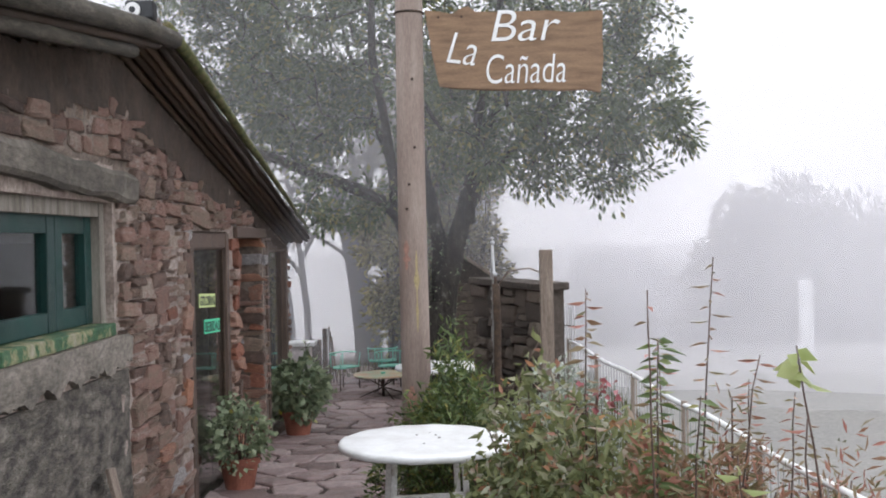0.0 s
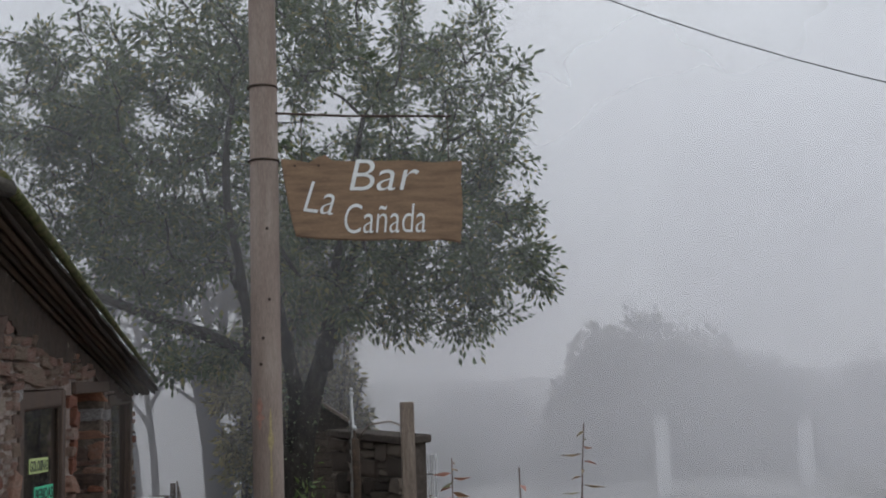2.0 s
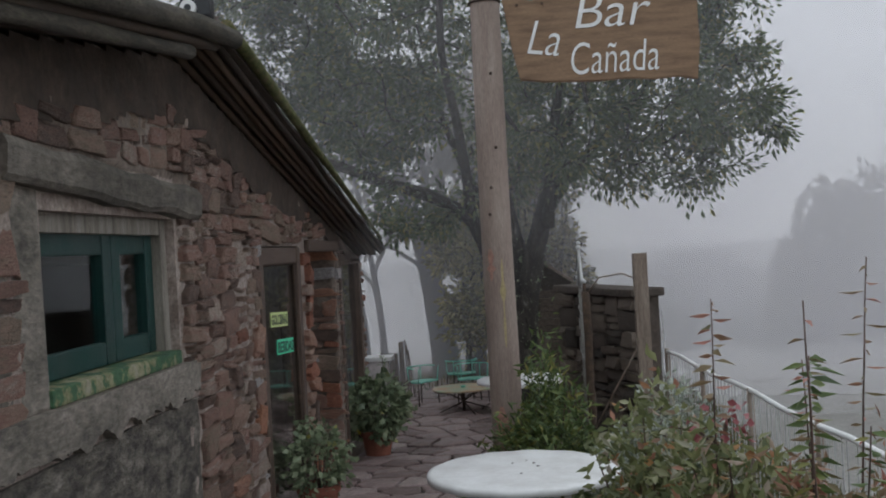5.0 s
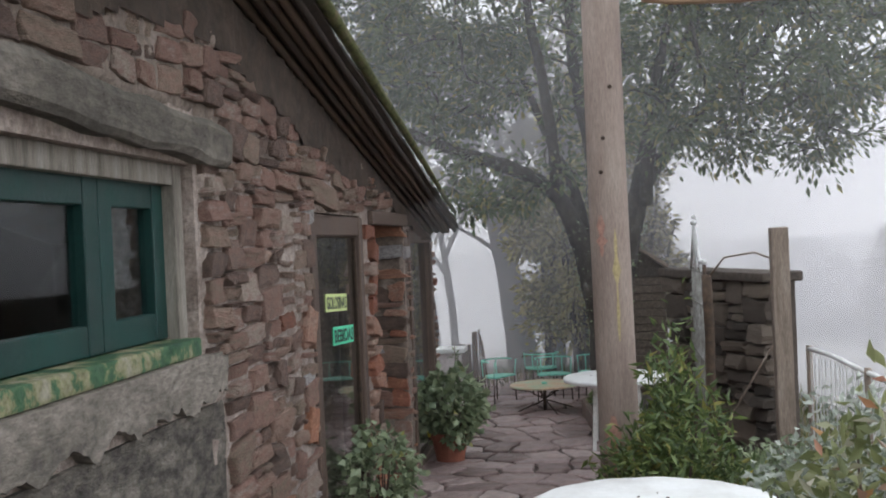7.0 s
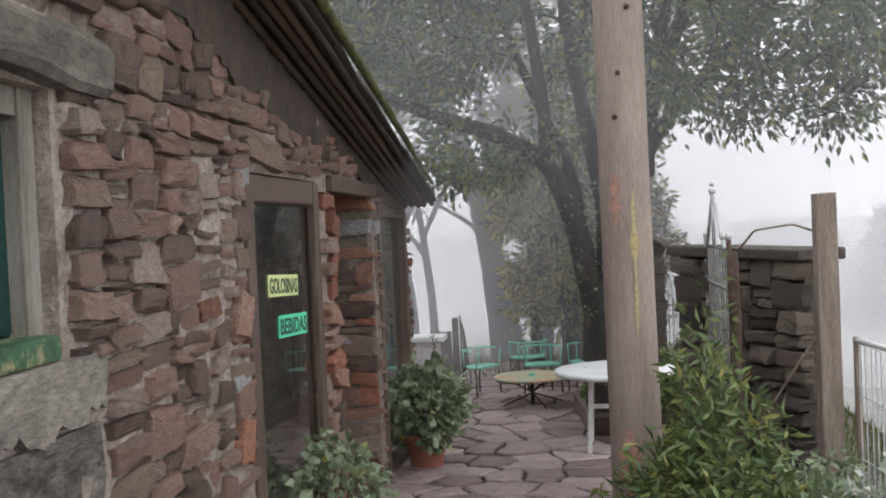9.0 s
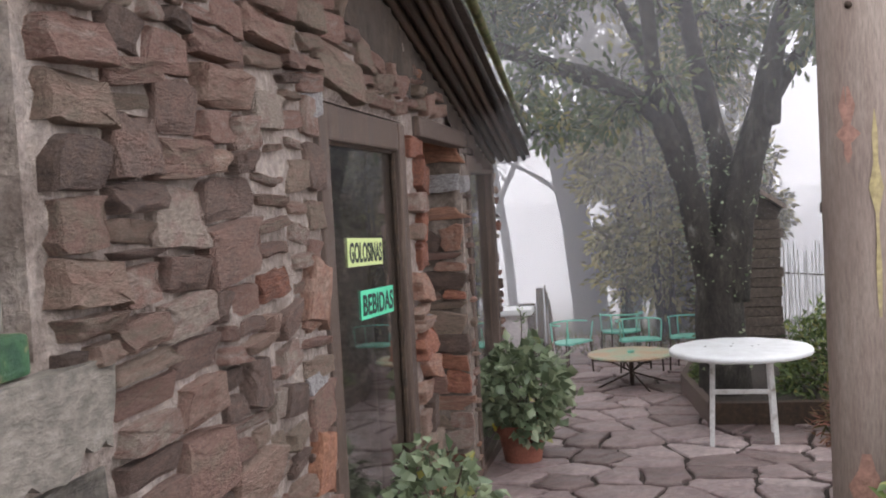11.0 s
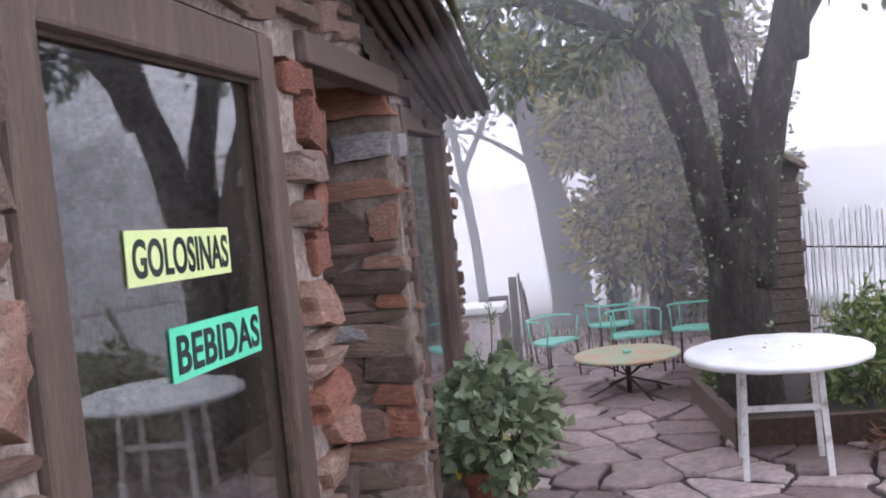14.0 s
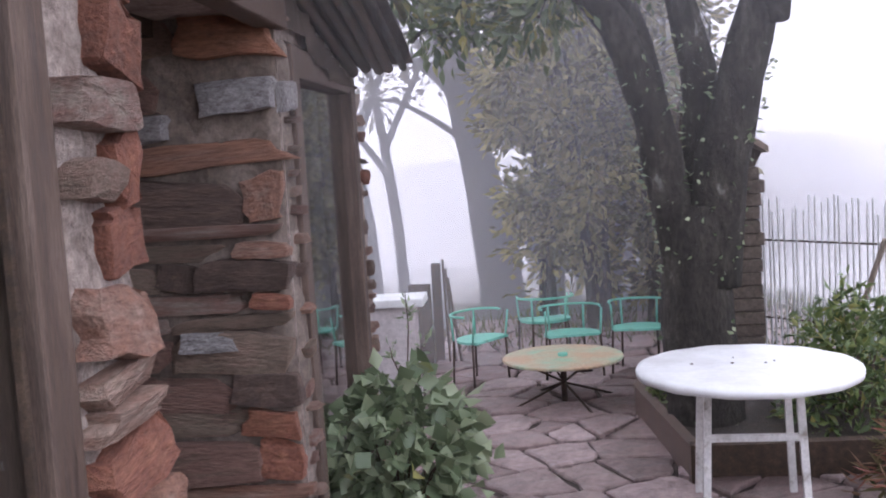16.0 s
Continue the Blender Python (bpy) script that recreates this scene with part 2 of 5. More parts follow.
GREY_IRON = mat("grey_painted_iron", [(0.35, (0.13, 0.115, 0.10)), (0.6, (0.26, 0.25, 0.235)), (0.75, (0.42, 0.41, 0.40))], rough=0.65, scale=12, bump=0.2, grain=0.25)
PALE_METAL = mat("pale_metal", [(0.3, (0.40, 0.39, 0.38)), (0.7, (0.62, 0.61, 0.61))], rough=0.5, scale=10, bump=0.1, metal=0.2, grain=0.15)
TERRACOTTA = mat("terracotta", [(0.3, (0.22, 0.075, 0.05)), (0.6, (0.33, 0.12, 0.08)), (0.8, (0.40, 0.19, 0.13))], rough=0.8, scale=6, bscale=50, bump=0.2, grain=0.25)
SOIL = mat("dark_soil", [(0.3, (0.025, 0.018, 0.013)), (0.7, (0.06, 0.045, 0.035))], rough=0.95, scale=12, bscale=40, bump=0.8)
GROUND = mat("damp_earth_and_short_grass", [(0.3, (0.055, 0.045, 0.032)), (0.5, (0.10, 0.085, 0.06)), (0.7, (0.09, 0.10, 0.045))], rough=0.9, scale=0.8, bscale=14, bump=0.6, grain=0.45)
ROAD = mat("pale_gravel_road", [(0.3, (0.19, 0.18, 0.165)), (0.55, (0.27, 0.255, 0.235)), (0.8, (0.33, 0.31, 0.285))], rough=0.8, scale=0.5, bscale=18, bump=0.4, grain=0.3, wet=0.2)
JOINT = mat("paving_joint_earth", [(0.3, (0.035, 0.024, 0.02)), (0.7, (0.085, 0.062, 0.052))], rough=0.9, scale=6, bscale=35, bump=0.8, grain=0.4)
FLAG = mat("damp_flagstone", [(0.0, (0.17, 0.118, 0.11)), (0.35, (0.25, 0.18, 0.17)), (0.7, (0.33, 0.245, 0.235)), (1.0, (0.43, 0.34, 0.325))], rough=0.6, scale=4, bscale=18, bump=0.8, pick="object", jitter=0.7, grain=0.4, wet=0.2)
DARK_STONE = mat("dark_drystone", [(0.0, (0.055, 0.044, 0.037)), (0.5, (0.11, 0.085, 0.07)), (1.0, (0.19, 0.15, 0.12))], rough=0.92, scale=7, bscale=30, bump=0.8, pick="object", jitter=0.5, grain=0.45)
BARK = mat("dark_lichen_bark", [(0.3, (0.02, 0.016, 0.013)), (0.52, (0.045, 0.037, 0.031)), (0.66, (0.08, 0.07, 0.058)), (0.76, (0.30, 0.29, 0.26))], rough=0.95, scale=5, bscale=28, bump=1.0, stretch=(1.6, 1.6, 0.7), grain=0.5, dist=0.04)
PALE_PLASTER = mat("pale_plaster", [(0.3, (0.48, 0.42, 0.42)), (0.6, (0.62, 0.56, 0.56)), (0.8, (0.70, 0.64, 0.64))], rough=0.9, scale=3, bscale=30, bump=0.4, grain=0.2)
TILE = mat("roof_tile", [(0.3, (0.05, 0.04, 0.035)), (0.6, (0.10, 0.075, 0.06))], rough=0.9, scale=5, bump=0.6)
BLACK = mat("black_plastic", [(0.3, (0.008, 0.008, 0.01)), (0.7, (0.016, 0.016, 0.02))], rough=0.4, bump=0)
YELLOW_CARD = mat("yellow_card", [(0.3, (0.66, 0.76, 0.30)), (0.7, (0.74, 0.82, 0.38))], rough=0.6, bump=0.03, grain=0.04)
GREEN_CARD = mat("green_card", [(0.3, (0.10, 0.68, 0.38)), (0.7, (0.14, 0.76, 0.45))], rough=0.6, bump=0.03, grain=0.04)
INK = mat("dark_letter_ink", [(0.3, (0.012, 0.02, 0.02)), (0.7, (0.02, 0.03, 0.03))], rough=0.6, bump=0)
PATINA = mat("yellow_paint_splash", [(0.3, (0.36, 0.28, 0.17)), (0.7, (0.45, 0.36, 0.15))], rough=0.8, bump=0.2)
PINK_PATCH = mat("faded_red_paint", [(0.3, (0.36, 0.20, 0.16)), (0.7, (0.42, 0.23, 0.18))], rough=0.8, bump=0.2)
L_TREE = leaf_mat("tree_leaf", [(0.0, (0.065, 0.09, 0.05)), (0.5, (0.105, 0.135, 0.068)), (0.85, (0.145, 0.17, 0.075)), (1.0, (0.30, 0.26, 0.09))], 0.30, 0.40)
L_FAR = leaf_mat("distant_leaf", [(0.0, (0.09, 0.078, 0.05)), (0.6, (0.15, 0.13, 0.07)), (1.0, (0.22, 0.18, 0.08))], 0.6, 0.2)
L_THICKET = leaf_mat("yellowing_shrub_leaf", [(0.0, (0.10, 0.09, 0.045)), (0.4, (0.24, 0.22, 0.10)), (0.8, (0.42, 0.37, 0.16)), (1.0, (0.55, 0.48, 0.22))], 0.6, 0.45)
L_DIM = leaf_mat("dim_hedge_leaf", [(0.0, (0.06, 0.055, 0.035)), (0.5, (0.15, 0.135, 0.08)), (1.0, (0.34, 0.29, 0.15))], 0.6, 0.4)
L_GREEN = leaf_mat("garden_leaf", [(0.0, (0.06, 0.09, 0.035)), (0.5, (0.125, 0.175, 0.06)), (0.85, (0.19, 0.235, 0.075)), (1.0, (0.30, 0.26, 0.08))], 0.45, 0.25)
L_BED = leaf_mat("flower_bed_leaf", [(0.0, (0.12, 0.14, 0.06)), (0.4, (0.21, 0.23, 0.10)), (0.75, (0.32, 0.33, 0.16)), (0.88, (0.50, 0.47, 0.38)), (0.95, (0.42, 0.20, 0.14)), (1.0, (0.48, 0.26, 0.10))], 0.45, 0.35)
L_IVY = leaf_mat("ivy_leaf", [(0.0, (0.13, 0.17, 0.095)), (0.6, (0.25, 0.30, 0.175)), (0.985, (0.38, 0.42, 0.27)), (1.0, (0.55, 0.46, 0.06))], 0.4, 0.2)
L_SILVER = leaf_mat("silver_leaf", [(0.0, (0.17, 0.20, 0.15)), (0.5, (0.36, 0.39, 0.33)), (1.0, (0.60, 0.62, 0.56))], 0.6, 0.2)
L_RUST = leaf_mat("autumn_leaf", [(0.0, (0.15, 0.15, 0.065)), (0.4, (0.25, 0.17, 0.10)), (0.75, (0.33, 0.17, 0.11)), (1.0, (0.38, 0.15, 0.12))], 0.5, 0.25)
L_LIME = leaf_mat("lime_leaf", [(0.0, (0.25, 0.31, 0.09)), (1.0, (0.42, 0.45, 0.19))], 0.45, 0.4)
L_PINK = leaf_mat("pink_petal", [(0.0, (0.30, 0.08, 0.09)), (1.0, (0.42, 0.16, 0.17))], 0.5, 0.3)
STEM = mat("brown_stem", [(0.3, (0.06, 0.04, 0.03)), (0.7, (0.12, 0.07, 0.055))], rough=0.7, bump=0.1)
GRASS = leaf_mat("grass_blade", [(0.0, (0.08, 0.10, 0.035)), (0.7, (0.14, 0.15, 0.05)), (1.0, (0.26, 0.20, 0.10))], 0.5, 0.25)


def mist_mat(name, density, low, high):
    """Thin drifting mist: mostly clear, the rest scatters daylight to both sides; it thins out above the height high."""
    m = bpy.data.materials.new(name)
    m.use_nodes = True
    n, l = m.node_tree.nodes, m.node_tree.links
    n.remove(n["Principled BSDF"])
    out = n["Material Output"]
    clear, front, back, both, mx = (n.new("ShaderNodeBsdfTransparent"), n.new("ShaderNodeBsdfDiffuse"), n.new("ShaderNodeBsdfTranslucent"), n.new("ShaderNodeMixShader"), n.new("ShaderNodeMixShader"))
    for s in (front, back):
        s.inputs["Color"].default_value = (0.95, 0.925, 0.965, 1)
    both.inputs[0].default_value = 0.5
    l.new(front.outputs[0], both.inputs[1])
    l.new(back.outputs[0], both.inputs[2])
    co, sep, no = n.new("ShaderNodeTexCoord"), n.new("ShaderNodeSeparateXYZ"), n.new("ShaderNodeTexNoise")
    no.inputs["Scale"].default_value, no.inputs["Detail"].default_value = 0.16, 3
    l.new(co.outputs["Object"], no.inputs["Vector"])
    l.new(co.outputs["Object"], sep.inputs[0])
    fade, patch, mul = n.new("ShaderNodeMapRange"), n.new("ShaderNodeMapRange"), n.new("ShaderNodeMath")
    fade.interpolation_type = "SMOOTHSTEP"
    for k, v in (("From Min", low), ("From Max", high), ("To Min", density), ("To Max", 0.0)):
        fade.inputs[k].default_value = v
    for k, v in (("From Min", 0.3), ("From Max", 0.7), ("To Min", 0.75), ("To Max", 1.25)):
        patch.inputs[k].default_value = v
    mul.operation = "MULTIPLY"
    l.new(sep.outputs["Z"], fade.inputs["Value"])
    l.new(no.outputs["Fac"], patch.inputs["Value"])
    l.new(fade.outputs["Result"], mul.inputs[0])
    l.new(patch.outputs["Result"], mul.inputs[1])
    l.new(mul.outputs[0], mx.inputs[0])
    l.new(clear.outputs[0], mx.inputs[1])
    l.new(both.outputs[0], mx.inputs[2])
    l.new(mx.outputs[0], out.inputs["Surface"])
    return m


# ---- ground, road, mist ----
def gz(x, y):
    """Height of the ground: the yard falls along the house and then lies level."""
    z = -0.055 * min(y, 12.3) if y > 0 else -0.055 * y
    if x > 1.7:
        z -= 0.55 * min(1.0, (x - 1.7) / 1.5)
    if y > 19:
        z -= min(0.10 * (y - 19), 3.0) * (1.0 if x < 1.5 else max(0.3, 1 - (x - 1.5) / 8))
    return z


def sheet(name, xs, ys, lift, material, label, category, rough_amp=0.02):
    bm = bmesh.new()
    grid = [[bm.verts.new((x, y, gz(x, y) + lift + rough_amp * noise.noise(Vector((x * 1.3, y * 1.3, 0))))) for x in xs] for y in ys]
    for a, b in zip(grid, grid[1:]):
        for i in range(len(xs) - 1):
            bm.faces.new((a[i], a[i + 1], b[i + 1], b[i]))
    ob = part(name, bm, material, smooth=True)
    return tagged(ob, label, category, kind="structure")


fine_x = [-400, -150, -60, -25, -12, -7, -4] + [-2 + 0.4 * i for i in range(14)] + [4, 5, 6.5, 8, 10, 12, 15, 20, 30, 60, 150, 400]
fine_y = [-400, -100, -30, -10, -4] + [-1 + 0.5 * i for i in range(50)] + [25, 28, 32, 40, 60, 100, 200, 400]
sheet("ground", fine_x, fine_y, 0, GROUND, "damp brown earth with patches of short grass", "ground", 0.03)
sheet("road", [2.9, 3.6, 4.5, 6, 8, 10, 12], [-12 + 1.5 * i for i in range(36)], 0.035, ROAD, "pale wet gravel road beside the garden fence", "road", 0.0)
sheet("pavement", [-1.95 + 0.25 * i for i in range(15)], [3.0 + 0.5 * i for i in range(31)], 0.035, JOINT, "flagstone courtyard paving with dark earth joints", "pavement", 0.0)

for i, (radius, density) in enumerate([(12.75, 0.20), (14.6, 0.32), (18.0, 0.28), (23.0, 0.26), (31.0, 0.45), (42.0, 0.6)]):
    bm = bmesh.new()
    cols = []
    for k in range(49):
        a = radians(-75 + 150 * k / 48)
        wob = radius * (1 + 0.03 * math.sin(3.1 * a + i))
        cols.append([bm.verts.new((1.5 + wob * math.sin(a), 4 + wob * math.cos(a), z)) for z in (-8, 0, 6, 14, 30)])
    for a, b in zip(cols, cols[1:]):
        for k in range(4):
            bm.faces.new((a[k], b[k], b[k + 1], a[k + 1]))
    tagged(part(f"backdrop_{i + 1}", bm, mist_mat("mist", density, 2.0, 24.0), smooth=True), "thin pale bank of mist hanging over the hillside", "mist", kind="structure")

bm = bmesh.new()
cols = [[bm.verts.new((x, 11.2 + 0.15 * math.sin(1.7 * x), z)) for z in (0.2, 1.5, 4, 8, 14)] for x in [-6.0 + 0.4 * k for k in range(25)]]
for a, b in zip(cols, cols[1:]):
    for k in range(4):
        bm.faces.new((a[k], b[k], b[k + 1], a[k + 1]))
drift = mist_mat("mist_in_the_crown", 0.13, 6.0, 13.0)
n, l = drift.node_tree.nodes, drift.node_tree.links
mul = next(q for q in n if q.type == "MATH")
tail = mul.outputs[0].links[0].to_socket
last = mul.outputs[0]
for axis, a, b in (("Z", 0.7, 2.3), ("X", 3.4, 2.0)):
    ease, both = n.new("ShaderNodeMapRange"), n.new("ShaderNodeMath")
    ease.interpolation_type, both.operation = "SMOOTHSTEP", "MULTIPLY"
    ease.inputs["From Min"].default_value, ease.inputs["From Max"].default_value = min(a, b), max(a, b)
    ease.inputs["To Min"].default_value, ease.inputs["To Max"].default_value = (0.0, 1.0) if a < b else (1.0, 0.0)
    l.new(next(q for q in n if q.type == "SEPXYZ").outputs[axis], ease.inputs["Value"])
    l.new(last, both.inputs[0])
    l.new(ease.outputs["Result"], both.inputs[1])
    last = both.outputs[0]
l.new(last, tail)
tagged(part("backdrop_7", bm, drift, smooth=True), "thin veil of mist drifting before the tree crown", "mist", kind="structure")

# ---- the stone house: shell, roof, openings ----
WX, BACK = -1.94, -2.36
APEX_Y, APEX_Z, PITCH, FRONT_PITCH = 6.15, 2.86, 0.181, 0.130


def roof_z(y):
    return APEX_Z - (PITCH if y > APEX_Y else FRONT_PITCH) * abs(y - APEX_Y)


def wall_block(bm, y0, y1, z0, z1=None, x0=BACK, x1=WX, drop=0.13):
    """A block of masonry; without z1 it reaches up to the underside of the roof."""
    t0, t1 = (z1, z1) if z1 is not None else (roof_z(y0) - drop, roof_z(y1) - drop)
    v = [bm.verts.new(p) for p in ((x0, y0, z0), (x1, y0, z0), (x1, y1, z0), (x0, y1, z0), (x0, y0, t0), (x1, y0, t0), (x1, y1, t1), (x0, y1, t1))]
    for f in ((3, 2, 1, 0), (4, 5, 6, 7), (0, 1, 5, 4), (1, 2, 6, 5), (2, 3, 7, 6), (3, 0, 4, 7)):
        bm.faces.new([v[k] for k in f])


bm = bmesh.new()
wall_block(bm, -0.6, 4.52, -1.0)
wall_block(bm, 4.52, 6.135, -1.0, 1.09)
wall_block(bm, 4.52, 6.135, 1.85)
wall_block(bm, 6.135, APEX_Y, -1.0)
wall_block(bm, APEX_Y, 7.91, -1.0)
wall_block(bm, 7.91, 9.36, 1.70)
wall_block(bm, 9.36, 9.68, -1.2)
wall_block(bm, 9.68, 11.21, 1.70)
wall_block(bm, 11.21, 11.35, -1.2)
wall_block(bm, 11.35, 12.79, 1.62)
wall_block(bm, 12.79, 12.96, -1.2)
wall_main = tagged(part("wall_east", bm, MORTAR), "rubble stone house wall in pinkish lime mortar", "wall", kind="structure")
bm = bmesh.new()
wall_block(bm, 11.21, 11.35, -1.2, 1.70, x0=-2.85, x1=BACK)
wall_block(bm, 9.36, 9.68, -1.2, 1.70, x0=-2.85, x1=BACK)
recess_wall = tagged(part("wall_recess", bm, MORTAR), "stone side walls of the recessed doorway", "wall", kind="structure")
bm = bmesh.new()
wall_block(bm, 9.68, 11.21, 1.64, 1.70, x0=-2.85, x1=BACK)
tagged(part("ceiling", bm, DARK_WOOD), "dark boards over the recessed doorway", "ceiling", kind="structure")
# room walls, their dark colour standing in for the unlit interior
bm = bmesh.new()
wall_block(bm, -0.6, APEX_Y, -1.2, x0=-6.2, x1=-6.0, drop=0.03)
wall_block(bm, APEX_Y, 12.96, -1.2, x0=-6.2, x1=-6.0, drop=0.03)
tagged(part("wall_west", bm, INSIDE), "plain far wall of the room, coloured dark for shade", "wall", kind="structure")
bm = bmesh.new()
wall_block(bm, -0.8, -0.6, -1.2, x0=-6.2, x1=WX, drop=0.05)
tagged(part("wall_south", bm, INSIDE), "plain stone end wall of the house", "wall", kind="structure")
bm = bmesh.new()
wall_block(bm, 12.60, 12.70, -1.2, x0=-6.0, x1=BACK, drop=0.03)
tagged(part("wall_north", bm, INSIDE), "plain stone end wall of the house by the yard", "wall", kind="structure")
# room floor in the soil colour, dark in place of indoor shade
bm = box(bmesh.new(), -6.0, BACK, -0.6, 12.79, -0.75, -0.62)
tagged(part("floor", bm, SOIL), "floor of the room, coloured dark for shade", "floor", kind="structure")

VERGE = -1.62
roof = thing("roof", "low gabled roof on canes with a mossy verge", "roof", kind="structure")
for name, y0, y1 in (("roof_slope", -1.2, APEX_Y), ("roof_slope", APEX_Y, 12.75)):
    bm = bmesh.new()
    n = 30
    rows = []
    for k in range(n + 1):
        y = y0 + (y1 - y0) * k / n
        w = 0.012 * noise.noise(Vector((3.3, y * 2, 0)))
        rows.append([bm.verts.new((x, y, roof_z(y) + dz + w)) for x, dz in ((-6.6, -0.04), (VERGE + 0.01 + w, -0.04), (VERGE + w, 0.0), (-6.6, 0.0))])
    for a, b in zip(rows, rows[1:]):
        for k in range(4):
            bm.faces.new((a[k], a[(k + 1) % 4], b[(k + 1) % 4], b[k]))
    bm.faces.new(rows[0][::-1])
    bm.faces.new(rows[-1])
    part(name, bm, TILE, roof)
# canes that carry the roof, seen from below along the overhang
for s, (y0, y1) in enumerate(((-1.1, APEX_Y - 0.02), (APEX_Y + 0.02, 12.72))):
    x = -1.66
    k = 0
    while x > -2.4:
        r = random.uniform(0.022, 0.034)
        dy = random.uniform(-0.06, 0.05)
        bm = bmesh.new()
        ps = []
        for q in range(9):
            y = y0 + (y1 + dy - y0) * q / 8
            ps.append((x + 0.012 * noise.noise(Vector((k * 7.1, y, s))), y, roof_z(y) - 0.046 - r + 0.006 * noise.noise(Vector((k * 3.1, y, 9)))))
        tube(bm, ps, [r * random.uniform(0.85, 1.12) for _ in ps], 8)
        part("cane", bm, CANE, roof, smooth=True)
        x -= 2 * r + random.uniform(0.002, 0.02)
        k += 1
# logs along the verge and moss on the edge
for s, (y0, y1) in enumerate(((-1.2, APEX_Y + 0.1), (APEX_Y - 0.05, 12.2))):
    bm = bmesh.new()
    ps = [(VERGE + 0.035 + 0.012 * noise.noise(Vector((s, y0 + (y1 - y0) * q / 12, 3))), y0 + (y1 - y0) * q / 12, roof_z(y0 + (y1 - y0) * q / 12) + (0.01 if s else -0.02)) for q in range(13)]
    tube(bm, ps, [0.055 if not s else 0.04 - 0.002 * q for q in range(13)], 9)
    part("verge_log", bm, EAVE_LOG if not s else MOSS, roof, "mossy weathered edge log", smooth=True)
bm = bmesh.new()
tube(bm, [(VERGE - 0.02, -1.0 + 0.6 * q, roof_z(-1.0 + 0.6 * q) - 0.14 + 0.01 * math.sin(q)) for q in range(12)], [0.035 + 0.003 * math.sin(3 * q) for q in range(12)], 9)
part("verge_log", bm, EAVE_LOG, roof, smooth=True)
bm = bmesh.new()
tube(bm, [(-6.6, APEX_Y, APEX_Z + 0.03), (-3.0, APEX_Y, APEX_Z + 0.02), (VERGE - 0.02, APEX_Y, APEX_Z + 0.015)], 0.06, 9)
part("ridge_cap", bm, TILE, roof, smooth=True)


# ---- openings ----
def frame_ring(bm, y0, y1, z0, z1, w, x0, x1, bevel=0.006, bottom=True):
    box(bm, x0, x1, y0, y0 + w, z0, z1, bevel)
    box(bm, x0, x1, y1 - w, y1, z0, z1, bevel)
    box(bm, x0 + 0.004, x1 - 0.004, y0 + w, y1 - w, z1 - w, z1, bevel)
    if bottom:
        box(bm, x0 + 0.004, x1 - 0.004, y0 + w, y1 - w, z0, z0 + w, bevel)
    return bm


# small green window with a cement surround
window = thing("window_1", "small green painted casement window with two panes", "window", (0, 0, 0), kind="structure")
part("window_frame", frame_ring(bmesh.new(), 4.53, 6.125, 1.10, 1.85, 0.085, -2.12, -1.985, bottom=False), BARE_WOOD, window, "weathered bare outer frame")
for y0, y1 in ((4.62, 5.47), (5.475, 6.04)):
    sash = part("sash", frame_ring(bmesh.new(), y0, y1, 1.155, 1.775, 0.105, -2.10, -2.035), GREEN_PAINT, window, "green painted sash")
    pane = part("pane", box(bmesh.new(), -2.075, -2.069, y0 + 0.095, y1 - 0.095, 1.25, 1.68), DUSTY_GLASS, sash)
    pane.visible_shadow = False
part("window_sill", roughen(box(bmesh.new(), -2.1, -1.915, 4.51, 6.09, 1.074, 1.15, 0.012), 0.006), CHIPPED, window, "chipped green and yellow sill edge")
bm = bmesh.new()
for k in range(12):
    z = 2.02 - 0.008 * k
    ring = [bm.verts.new((x, 4.15 + 0.205 * k, z + dz + 0.012 * noise.noise(Vector((k * 0.9, dz * 9, x))))) for x, dz in ((-2.0, -0.085), (-1.885, -0.085), (-1.865, -0.06), (-1.86, 0.05), (-1.88, 0.085), (-2.0, 0.09))]
    if k:
        for i in range(6):
            bm.faces.new((last[i], last[(i + 1) % 6], ring[(i + 1) % 6], ring[i]))
    else:
        bm.faces.new(ring[::-1])
    last = ring
bm.faces.new(last)
part("lintel", roughen(bm, 0.02, 5), LINTEL_CEMENT, window, "cement-coated wooden lintel")

# cement rendering round and below the window
def render_coat(zs, proud, material, label, ragged):
    """A coat of render on the wall with a ragged lower edge."""
    bm = bmesh.new()
    cols = []
    for i in range(254):
        y = min(0.025 * i, 6.33)
        end = 0.03 * noise.noise(Vector((7, 0, 0)))
        col = []
        for j, z in enumerate(zs):
            zz = z + (ragged * (noise.noise(Vector((y * 6, 0, z))) + 0.5 * noise.noise(Vector((y * 23, 0, z)))) if j == 0 else 0)
            col.append(bm.verts.new((WX + proud + 0.014 * noise.noise(Vector((y * 3, z * 3, 1))), y + (0.05 * noise.noise(Vector((z * 6, 3, 0))) if y > 6.3 else 0), zz)))
        rear = [bm.verts.new((WX - 0.03, v.co.y, v.co.z)) for v in (col[0], col[-1])]
        cols.append([rear[0]] + col + [rear[1]])
    for a, b in zip(cols, cols[1:]):
        for k in range(len(a) - 1):
            bm.faces.new((a[k], b[k], b[k + 1], a[k + 1]))
    bm.faces.new(cols[-1])
    return tagged(part("trim", bm, material), label, "wall render", kind="structure")


render_coat([-0.6, -0.35, -0.1, 0.1, 0.3, 0.5, 0.7, 0.86], 0.022, LICHEN_CEMENT, "dark lichened cement render low on the wall", 0.0)
render_coat([0.89, 0.94, 0.98, 1.015, 1.05, 1.072], 0.05, CEMENT, "pale crumbling cement band under the window", 0.06)
